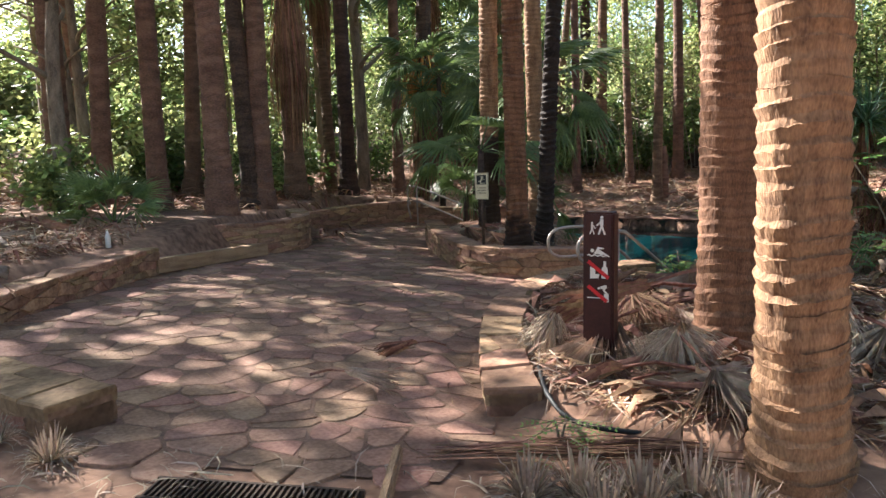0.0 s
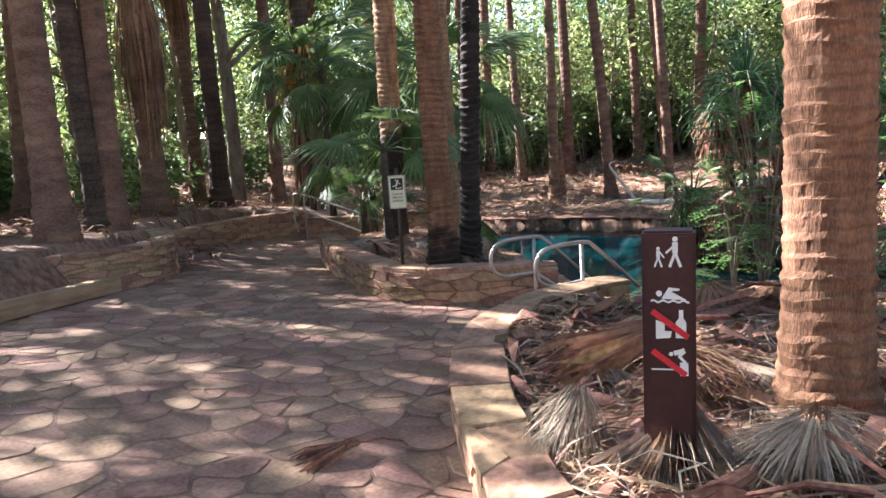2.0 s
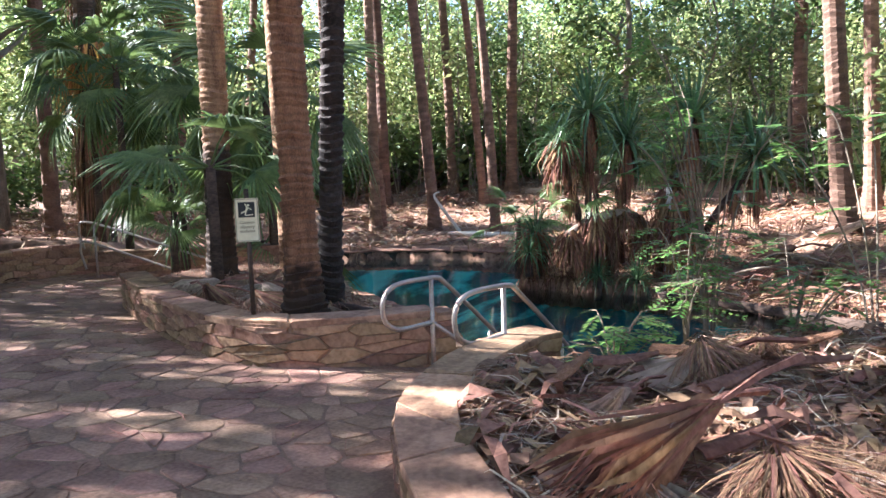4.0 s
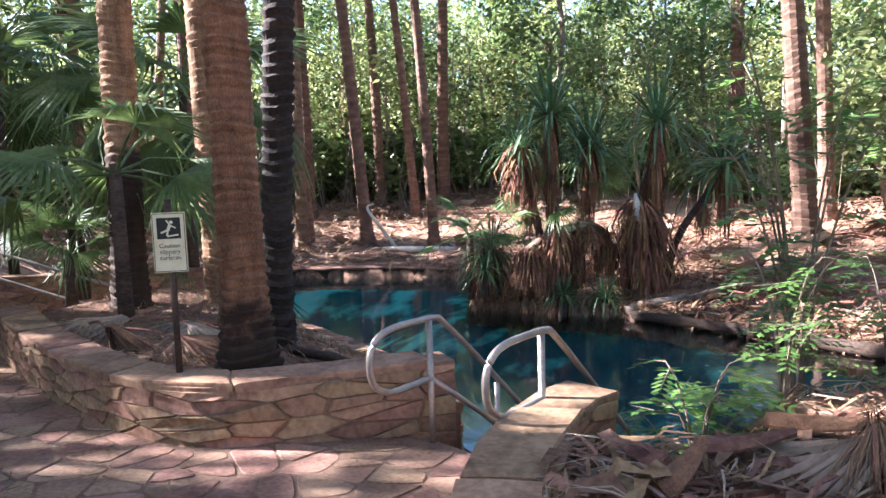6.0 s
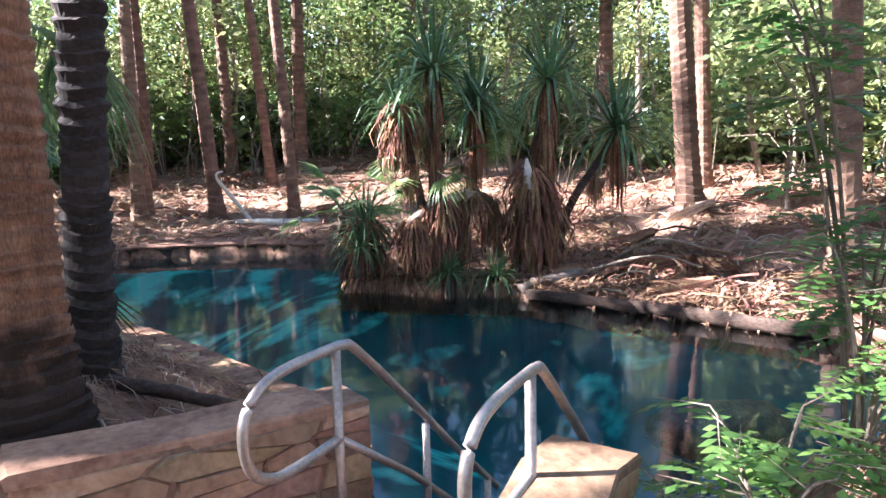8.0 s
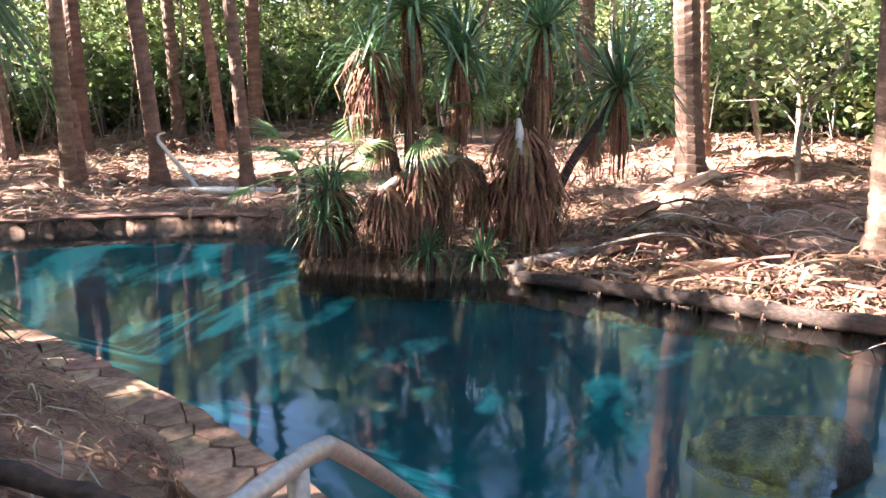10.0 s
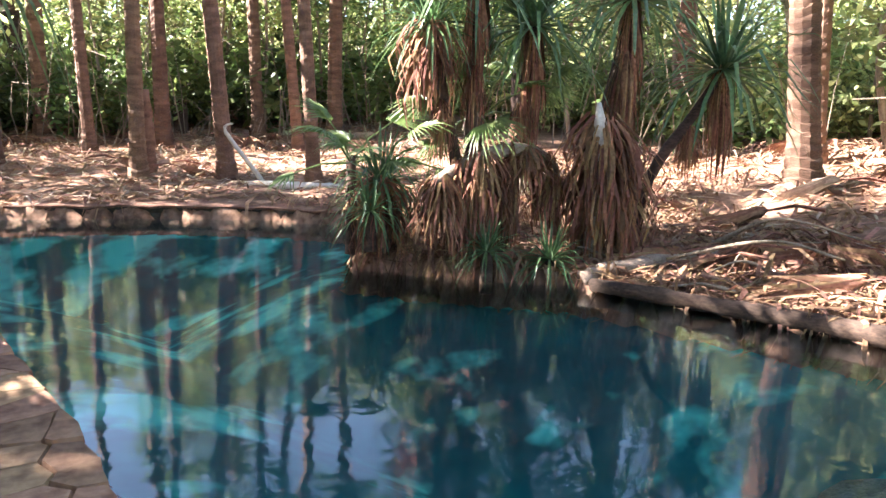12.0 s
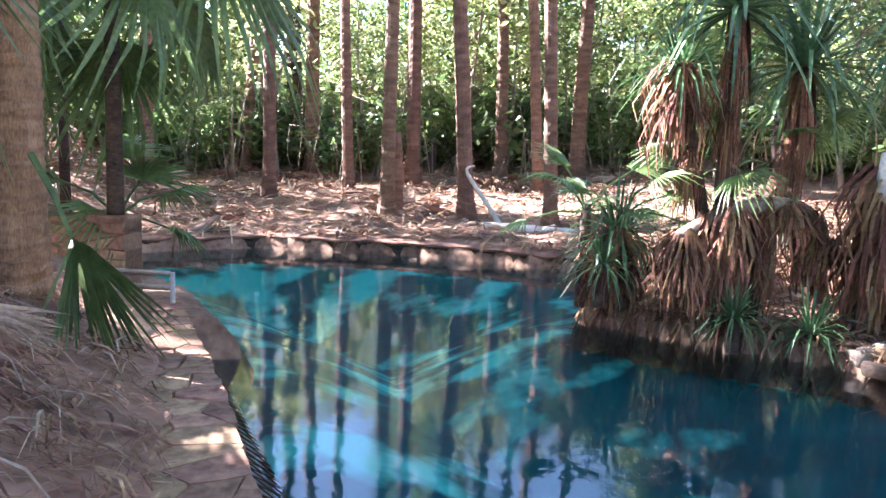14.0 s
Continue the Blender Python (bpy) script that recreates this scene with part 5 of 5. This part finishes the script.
def dead_frond(x, y, z, yaw, scale, k, label, pale=False, pitch=0.0):
    v, f = FROND_MESH[k]
    name = "blades_pale" if pale else "blades"
    d = bpy.data.meshes.get(f"{name}_{k}") or me(f"{name}_{k}", v[12:], [tuple(i - 12 for i in q) for q in f[11:]], M_STRAW if pale else M_DEAD)
    s = bpy.data.meshes.get(f"frond_stalk_{k}") or me(f"frond_stalk_{k}", v[:12], f[:10], M_DEAD)
    ob = tagged(new("dead_frond"), label, "dead frond", "fallen palm fronds")
    tagged(part("blade", d, ob), kind="stuff")
    part("stalk", s, ob)
    ob.matrix_basis = Matrix.Translation((x, y, z)) @ Matrix.Rotation(radians(yaw), 4, "Z") @ Matrix.Rotation(radians(pitch), 4, "Y") @ Matrix.Scale(scale, 4)
    return ob


for x, y, yaw, s, k, pale, h in ((2.6, 9.15, 196, 1.25, 0, True, 0.16), (2.75, 9.05, 190, 1.2, 2, False, 0.22), (1.95, 7.75, 230, 0.85, 1, True, 0.18), (2.15, 7.0, 285, 0.95, 3, True, 0.25), (1.9, 8.0, 250, 0.9, 1, True, 0.22), (2.2, 6.75, 170, 0.9, 0, False, 0.1),
                                 (3.0, 7.0, 200, 1.0, 2, True, 0.1), (1.6, 9.8, 20, 0.8, 3, False, 0.1), (3.3, 9.6, 150, 1.1, 1, True, 0.15), (2.5, 9.9, 200, 0.7, 0, True, 0.08), (3.8, 8.9, 250, 1.1, 3, True, 0.15), (4.2, 8.2, 220, 1.1, 2, True, 0.2), (3.4, 8.4, 60, 1.0, 1, False, 0.12), (1.8, 6.7, 20, 0.7, 0, False, 0.08)):
    dead_frond(x, y, gz(x, y) + h, yaw, s, k, "pale grey-brown fallen fan frond with stringy blades" if pale else "brown fallen palm frond among the litter", pale, 12)
litter("leaf_litter", scatter(420, 1, 5, 6.2, 11.4, 96, SIGN_BED), "curved brown frond bases lying in the sign bed", 0.25, 0.6, 0.05, 0.11, M_DEAD, 16, 0.06)
for k in range(18):
    x, y = scatter(60, 1.5, 4.2, 6.7, 9.3, 700 + k, SIGN_BED)[0]
    if math.hypot(x - 1.61, y - 7.31) > 0.85 and math.hypot(x - 2.57, y - 7.85) > 0.4:
        dead_frond(x, y, gz(x, y) + 0.12, rng.uniform(0, 360), rng.uniform(0.6, 1.0), k % 4, "dry stringy fan frond lying in the sign bed", k % 2 == 0, 10)
for x, y, yaw, s, k, pale in ((-0.5, 15.2, 290, 0.9, 0, False), (0.0, 14.6, 310, 0.9, 1, True), (-0.2, 14.2, 330, 0.8, 2, False), (0.2, 15.6, 200, 0.8, 3, True), (0.9, 16.2, 200, 0.6, 1, False)):
    dead_frond(x, y, gz(x, y) + 0.15, yaw, s, k, "dry brown frond fallen in the palm bed", pale, 8)
for k in range(30):
    x, y = scatter(40, -3, 14, 27.2, 38, 300 + k)[0]
    dead_frond(x, y, gz(x, y) + 0.12, rng.uniform(0, 360), rng.uniform(0.9, 1.5), k % 4, "dry brown palm frond lying on the far bank", k % 3 == 0, 6)
for k in range(22):
    x, y = scatter(40, 8.5, 17, 13, 24, 400 + k, None, 0.6)[0]
    dead_frond(x, y, gz(x, y) + 0.15, rng.uniform(0, 360), rng.uniform(0.9, 1.5), k % 4, "dry palm frond heaped on the sunlit bank", k % 2 == 0, 8)
for k in range(18):
    x, y = scatter(40, -11, -4.7, 7.5, 13, 500 + k, LEFT_BANK)[0]
    dead_frond(x, y, gz(x, y) + 0.15, rng.uniform(0, 360), rng.uniform(0.8, 1.3), k % 4, "dry palm frond heaped behind the low wall", k % 3 == 0, 8)
for x, y, yaw, k in ((0.36, 8.1, 200, 0), (-0.38, 6.75, 15, 1)):
    dead_frond(x, y, float(floor_z(x, y)) + 0.06, yaw, 0.5, k, "small curled dead frond lying on the paving", k == 1, 0)


def branch(name, pts, r0, r1, material, label, category="branch", sides=8):
    p = smooth_path(pts, 6)
    v, f = tube(p, list(np.linspace(r0, r1, len(p))), sides)
    v = [q + Vector(rng.normal(0, r0 * 0.08, 3)) for q in v]
    return tagged(new(name, me(name, v, f, material, True)), label, category)


branch("dead_branch", [(7.05, 28.3, -0.72), (6.85, 28.35, -0.4), (6.5, 28.45, 0.1), (6.28, 28.5, 0.45), (6.3, 28.5, 0.58), (6.45, 28.5, 0.62)], 0.065, 0.02, M_BONE, "bleached white curved branch standing on the far bank")
branch("driftwood", [(6.6, 28.2, -0.76), (7.1, 27.9, -0.72), (7.7, 27.5, -0.74), (8.4, 27.0, -0.74)], 0.13, 0.10, M_BONE, "bleached root mass lying at the far waterline", "driftwood")
branch("fallen_log", [(7.75, 18.3, -1.06), (8.2, 18.25, -0.98), (8.9, 18.1, -0.92), (9.8, 17.6, -0.86)], 0.12, 0.16, M_LOG, "grey weathered log with its end over the water", "log")
branch("fallen_log", [(7.75, 18.1, -1.06), (8.15, 16.9, -1.05), (8.5, 15.8, -1.05), (8.9, 14.5, -1.06), (9.5, 13.3, -1.06)], 0.08, 0.12, M_TRUNK_DARK, "long dark log along the waterline", "log")
branch("dead_branch", [(8.7, 17.9, -0.8), (9.3, 17.0, -0.5), (9.6, 16.3, -0.62)], 0.026, 0.012, M_BARK, "dry grey branch on the bank")
branch("dead_branch", [(9.6, 18.0, -0.7), (9.7, 17.2, -0.3), (10.4, 16.6, -0.5)], 0.03, 0.012, M_BARK, "dry forked branch on the bank")
rr = np.random.default_rng(33)
for k in range(26):
    x, y = scatter(40, 8.2, 12.5, 13.2, 18.6, 800 + k, None, 0.35)[0]
    a, ln = rr.uniform(0, 6.28), rr.uniform(0.5, 1.4)
    dx, dy = math.cos(a) * ln, math.sin(a) * ln
    branch("stick", [(x, y, gz(x, y) + 0.06), (x + dx * 0.5, y + dy * 0.5, gz(x + dx * 0.5, y + dy * 0.5) + rr.uniform(0.1, 0.3)), (x + dx, y + dy, max(gz(x + dx, y + dy), WATER) + rr.uniform(0.05, 0.2))], rr.uniform(0.012, 0.03), 0.006, M_BARK if k % 2 else M_LOG, "dry grey-brown stick lying in the bank litter", "stick", 6)
for k in range(24):
    x, y = scatter(40, 8.3, 12, 12.8, 18.8, 900 + k, None, 0.3)[0]
    dead_frond(x, y, gz(x, y) + 0.14, rr.uniform(0, 360), rr.uniform(0.9, 1.4), k % 4, "brown palm frond heaped on the bank beside the log", False, 10)
MOP = [skirt_mesh("blade", 121, 620, 0.6, 0.08, M_STRAW, 0.34, (0.002, 0.007)), skirt_mesh("blade", 122, 560, 0.52, 0.08, M_DEAD, 0.4, (0.002, 0.007))]
for k, (x, y, h, s, kind) in enumerate(((2.15, 7.1, 0.36, 0.8, 0), (1.28, 7.75, 0.30, 0.8, 0), (1.95, 8.3, 0.34, 0.8, 1), (2.9, 6.9, 0.36, 0.9, 0), (3.35, 10.1, 0.24, 0.6, 1), (2.75, 9.9, 0.3, 0.75, 1), (3.4, 7.8, 0.4, 1.0, 0))):
    mop = tagged(new("dead_frond"), "drooping heap of pale stringy frond fibres in the bed" if kind == 0 else "drooping heap of brown stringy frond fibres in the bed", "dead frond", "fallen palm fronds")
    mop.matrix_basis = Matrix.Translation((x, y, gz(x, y) + h * 0.8)) @ Matrix.Rotation(0.35, 4, (math.cos(k * 2.1), math.sin(k * 2.1), 0)) @ Matrix.Rotation(k * 1.3, 4, "Z") @ Matrix.Diagonal((s * 1.15, s * 0.8, s * 0.75, 1))
    tagged(part("blade", MOP[kind], mop), kind="stuff")


def leaf_base(x, y, yaw, length, width, curl, label):
    """A woody palm leaf base: a tapered, curled sheet with a thick edge."""
    V, F, n = [], [], 9
    for i in range(n):
        q = i / (n - 1)
        w, z = width * (1 - 0.62 * q) * (0.75 + 0.25 * math.sin(q * 3.1)), curl * q * q
        for side in (0.0, 0.014):
            for j in range(5):
                a = (j / 4 - 0.5) * 2.3
                V.append((length * (q - 0.4), math.sin(a) * w, z + (math.cos(a) - 0.4) * w * 0.75 - side))
        if i:
            o, p = 10 * (i - 1), 10 * i
            F += [(o + j, o + j + 1, p + j + 1, p + j) for j in range(4)] + [(o + 6 + j, o + 5 + j, p + 5 + j, p + 6 + j) for j in range(4)]
            F += [(o, p, p + 5, o + 5), (o + 4, o + 9, p + 9, p + 4)]
    F += [tuple((j, j + 5, j + 6, j + 1)) for j in range(4)] + [(10 * n - 10 + j, 10 * n - 9 + j, 10 * n - 4 + j, 10 * n - 5 + j) for j in range(4)]
    ob = tagged(new("palm_leaf_base", me("palm_leaf_base", V, F, M_TRUNK_RED if curl > 0.1 else M_DEAD)), label, "palm leaf base", "fallen leaf bases")
    ob.matrix_basis = Matrix.Translation((x, y, gz(x, y) + 0.07)) @ Matrix.Rotation(radians(yaw), 4, "Z") @ Matrix.Rotation(0.12, 4, "X")
    return ob


for x, y, yaw, ln, w, c in ((2.35, 7.25, 200, 0.75, 0.11, 0.16), (1.75, 7.0, 30, 0.7, 0.09, 0.08), (2.75, 7.3, 160, 0.8, 0.13, 0.14), (1.5, 8.6, 70, 0.6, 0.09, 0.1), (2.2, 8.9, 10, 0.8, 0.1, 0.08), (1.9, 10.2, 20, 0.6, 0.12, 0.15),
                           (2.45, 10.4, 330, 0.6, 0.12, 0.1), (2.95, 10.35, 300, 0.9, 0.13, 0.15), (3.3, 9.9, 320, 1.0, 0.12, 0.1), (2.7, 9.6, 15, 0.7, 0.1, 0.08), (3.7, 10.3, 340, 0.9, 0.13, 0.14), (2.1, 6.5, 190, 0.6, 0.09, 0.06), (3.1, 8.0, 120, 0.8, 0.12, 0.13)):
    leaf_base(x, y, yaw, ln * 0.72, w * 0.8, c * 0.8, "curled brown woody palm leaf base lying in the litter")
for k in range(14):
    x, y = scatter(40, -0.9, 0.9, 13.3, 15.6, 1000 + k, TREE_BED)[0]
    if math.hypot(x - 0.66, y - 13.4) > 0.4 and float(inside_distance(TREE_BED, np.array([x]), np.array([y]))[0]) < -0.62:
        dead_frond(x, y, gz(x, y) + 0.10, rr.uniform(0, 360), rr.uniform(0.45, 0.6), k % 4, "tangled dry palm frond heaped in the walled bed", k % 3 != 0, 8)
branch("stick", [(1.05, 14.15, 0.03), (1.3, 13.8, 0.02), (1.6, 13.35, -0.02)], 0.045, 0.035, M_TRUNK_DARK, "short dark charred stick in the palm bed", "stick")
branch("dead_branch", [(-4.6, 8.4, 0.6), (-5.2, 9.2, 0.9), (-5.6, 10.2, 0.7), (-6.6, 10.8, 1.0)], 0.06, 0.02, M_LOG, "dry bent branch on the littered bank")
branch("dead_branch", [(-4.5, 8.9, 0.55), (-5.0, 8.6, 0.62), (-5.9, 8.2, 0.66)], 0.09, 0.06, M_LOG, "dead grey limb behind the low wall")
_rb = np.random.default_rng(12)
_s = []
for k in range(60):
    o, z, a, b = _rb.normal(0, 0.055), abs(_rb.normal(0, 0.03)) + 0.07, _rb.uniform(-0.1, 0.5), _rb.uniform(0.7, 1.1)
    pts = [(0.75 + 1.75 * q, 5.78 + 0.12 * math.sin(q * 2.5) + o * (1 + 0.4 * math.sin(5 * q + k)), z + 0.02 * math.sin(7 * q + k)) for q in np.linspace(a, b, 6)]
    _s.append(tube(pts, 0.0045, 3, False))
_v, _f = join(_s)
bundle = tagged(new("frond_bundle", me("frond_bundle", _v, _f, M_DEAD)), "bundle of long brown dry frond strands lying beside the path", "dead frond", kind="stuff")
branch("garden_hose", [(1.2, 7.0, 0.2), (1.27, 6.55, 0.16), (1.45, 6.25, 0.1), (1.9, 6.15, 0.08), (2.35, 6.2, 0.09), (3.0, 6.25, 0.1)], 0.016, 0.016, M_BLACK, "thin black irrigation hose curving round the bed", "hose")

# eroded ledge along the far waterline; the undercut's shade below is painted dark
_path = smooth_path([(-0.75, 24.4, 0), (-0.85, 25.5, 0), (-0.5, 26.7, 0), (1.6, 27.55, 0), (3.0, 27.15, 0), (4.4, 26.6, 0), (6.2, 25.55, 0), (7.3, 24.3, 0)], 9)
V, F, V2, F2 = [], [], [], []
for i, p in enumerate(_path):
    q = _path[min(i + 1, len(_path) - 1)] - _path[max(i - 1, 0)]
    side = Vector((q.y, -q.x, 0)).normalized()
    lip, up = 0.16 + 0.05 * math.sin(i * 1.7) + rng.normal(0, 0.012), -0.875 + rng.normal(0, 0.008)
    V += [p + side * lip + Vector((0, 0, up - 0.055)), p + side * (lip + 0.015) + Vector((0, 0, up - 0.02)), p + side * (lip - 0.02) + Vector((0, 0, up)), p - side * 0.4 + Vector((0, 0, up + 0.01)), p - side * 0.4 + Vector((0, 0, up - 0.2))]
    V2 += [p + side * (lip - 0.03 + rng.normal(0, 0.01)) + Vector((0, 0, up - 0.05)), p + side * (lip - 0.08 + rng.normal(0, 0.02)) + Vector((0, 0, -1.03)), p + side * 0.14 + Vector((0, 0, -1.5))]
    if i:
        F += [(5 * i - 5 + k, 5 * i - 5 + (k + 1) % 5, 5 * i + (k + 1) % 5, 5 * i + k) for k in range(5)]
        F2 += [(3 * i - 3 + k, 3 * i - 2 + k, 3 * i + 1 + k, 3 * i + k) for k in range(2)]
F += [(0, 1, 2, 3, 4), tuple(len(V) - 5 + k for k in (4, 3, 2, 1, 0))]
ledge = tagged(new("far_ledge", me("far_ledge", V, F, M_STONE)), "pale eroded stone ledge along the far waterline", "ledge", kind="structure")
part("bank_face", me("bank_face", V2, F2, M_WET_SHADE), ledge, None, "wet rock under the ledge, its undercut shade in the colour")
branch("palm_stump", [(4.95, 30.6, -0.8), (4.96, 30.6, 0.3), (4.9, 30.6, 1.35)], 0.21, 0.15, M_TRUNK, "broken palm stump lit on one side", "stump", 12)
branch("palm_stump", [(7.3, 38.5, 0.2), (7.3, 38.5, 0.9), (7.25, 38.5, 1.4)], 0.26, 0.2, M_TRUNK_DARK, "short dark palm stump", "stump", 12)

bm = bmesh.new()
bmesh.ops.create_icosphere(bm, subdivisions=3, radius=1)
for v in bm.verts:
    v.co = Vector((v.co.x * 0.75, v.co.y * 0.42, v.co.z * 0.3)) * (1 + 0.18 * noise.noise(v.co * 1.7))
rock = tagged(new("sunken_rock", bm_mesh("sunken_rock", bm, M_MESH, True)), "dark flat rock just under the water", "rock")
rock.location, rock.rotation_euler = (6.6, 13.8, -1.56), (0, 0, radians(-35))

# tufts of pale cut fronds by the stout palm
for k, (x, y, s) in enumerate(((1.2, 5.42, 0.75), (1.45, 5.5, 0.8), (1.75, 5.4, 0.95), (2.0, 5.5, 1.0), (2.15, 5.3, 0.9), (1.55, 5.25, 0.8), (-1.3, 5.3, 0.6), (-1.75, 5.45, 0.55))):
    d = bpy.data.meshes.get("tuft") or rosette("tuft", 95, 90, 0.36, 0.02, M_STRAW, 0.1, 1.5)
    t = tagged(new("straw_tuft", d), "tuft of pale dry straw-like blades", "grass tuft", "dry tufts")
    t.matrix_basis = Matrix.Translation((x, y, gz(x, y) + 0.01)) @ Matrix.Rotation(k, 4, "Z") @ Matrix.Scale(s, 4)

bottle = tagged(new("plastic_bottle"), "clear empty plastic bottle standing on the bank", "bottle")
bottle.location = (-4.75, 11.05, gz(-4.75, 11.05) + 0.01)
v, f = tube([(0, 0, 0), (0, 0, 0.01), (0, 0, 0.15), (0, 0, 0.20), (0, 0, 0.23)], [0.03, 0.036, 0.036, 0.018, 0.013], 12)
part("body", me("bottle_body", v, f, M_WHITE, True), bottle)
v, f = tube([(0, 0, 0.228), (0, 0, 0.25)], 0.015, 12)
part("cap", me("cap", v, f, M_CREAM, True), bottle)

# ---- paving, stone by stone ----
PAVING = [(-1.3, 5.35), (0.75, 5.5), (0.95, 6.4), (0.66, 8.5), (0.75, 9.8), (0.98, 10.55), (1.45, 11.1), (1.95, 11.5), (1.65, 12.35), (0.9, 12.55), (0.1, 12.75), (-0.45, 13.65), (-1.1, 15.5), (-1.5, 17.2), (-1.6, 19.6), (-2.4, 20.5), (-3.6, 19.4), (-4.2, 18), (-3.45, 15.4), (-3.5, 14.2), (-3.6, 13.8), (-4.1, 10.9), (-3.9, 8), (-3.2, 6.7), (-1.3, 5.9)]
base = [(x, y, float(floor_z(x, y)) - 0.003) for x, y in PAVING]
bm = bmesh.new()
_f = bm.faces.new([bm.verts.new(p) for p in base])
bmesh.ops.triangulate(bm, faces=[_f])
pavement = tagged(new("pavement", bm_mesh("pavement", bm, M_MORTAR)), "crazy paving of flat reddish-brown stones with sandy joints", "paving", kind="structure")
rr = np.random.default_rng(17)
pts = []
step = 0.25
for j in range(70):
    for i in range(30):
        pts.append((-5.0 + (i + 0.5 * (j % 2)) * step + rr.uniform(-0.15, 0.15), 4.9 + j * step * 0.92 + rr.uniform(-0.15, 0.15)))
pts = np.array(pts)
pts = pts[rr.uniform(0, 1, len(pts)) > 0.3]
centre_in = inside_distance(PAVING, pts[:, 0], pts[:, 1]) < 0.02


def slab(poly, c, up):
    """A flat stone with a rounded rim; its corners cut."""
    P = []
    for k in range(len(poly)):
        a, b, d = np.array(poly[k - 1]), np.array(poly[k]), np.array(poly[(k + 1) % len(poly)])
        P += [b + (a - b) * rr.uniform(0.1, 0.3), b + (d - b) * rr.uniform(0.1, 0.3)]
    n = len(P)
    V = []
    for s, z in ((1.0, -0.02), (0.99, up - 0.004), (0.955, up)):
        for p in P:
            q = c + (p - c) * s
            V.append((q[0] - c[0], q[1] - c[1], float(floor_z(q[0], q[1]) - floor_z(c[0], c[1])) + z))
    F = [(r * n + k, r * n + (k + 1) % n, (r + 1) * n + (k + 1) % n, (r + 1) * n + k) for r in (0, 1) for k in range(n)]
    F.append(tuple(2 * n + k for k in range(n)))
    return V, F


rest, made = [], 0
order = [i for i in np.argsort(np.hypot(pts[:, 0] + 0.3, pts[:, 1] - 8.5)) if centre_in[i]]
for i in order:
    poly = cell(pts, i, [(pts[i, 0] + dx, pts[i, 1] + dy) for dx, dy in ((-1, -1), (1, -1), (1, 1), (-1, 1))], 0.009)
    if poly is None:
        continue
    v, f = slab(poly, pts[i], rr.uniform(-0.001, 0.007))
    z = float(floor_z(pts[i, 0], pts[i, 1]))
    if made < 300:
        ob = new("paving_stone", me("paving_stone", v, f, M_PAVE))
        ob.parent = pavement
        ob.location = (pts[i, 0], pts[i, 1], z)
        made += 1
    else:
        rest.append(([(a + pts[i, 0], b + pts[i, 1], c + z) for a, b, c in v], f))
v, f = join(rest)
part("far_paving", me("far_paving", v, f, M_PAVE_FAR), pavement)["kind"] = "stuff"
litter("leaf_litter", np.stack([rr.uniform(-3.5, 1.2, 420), rr.uniform(5.6, 18, 420)], 1)[:380], "scattered twigs and leaf bits on the paving", 0.04, 0.3, 0.004, 0.016, M_DEAD, 21, 0.008, floor_z)
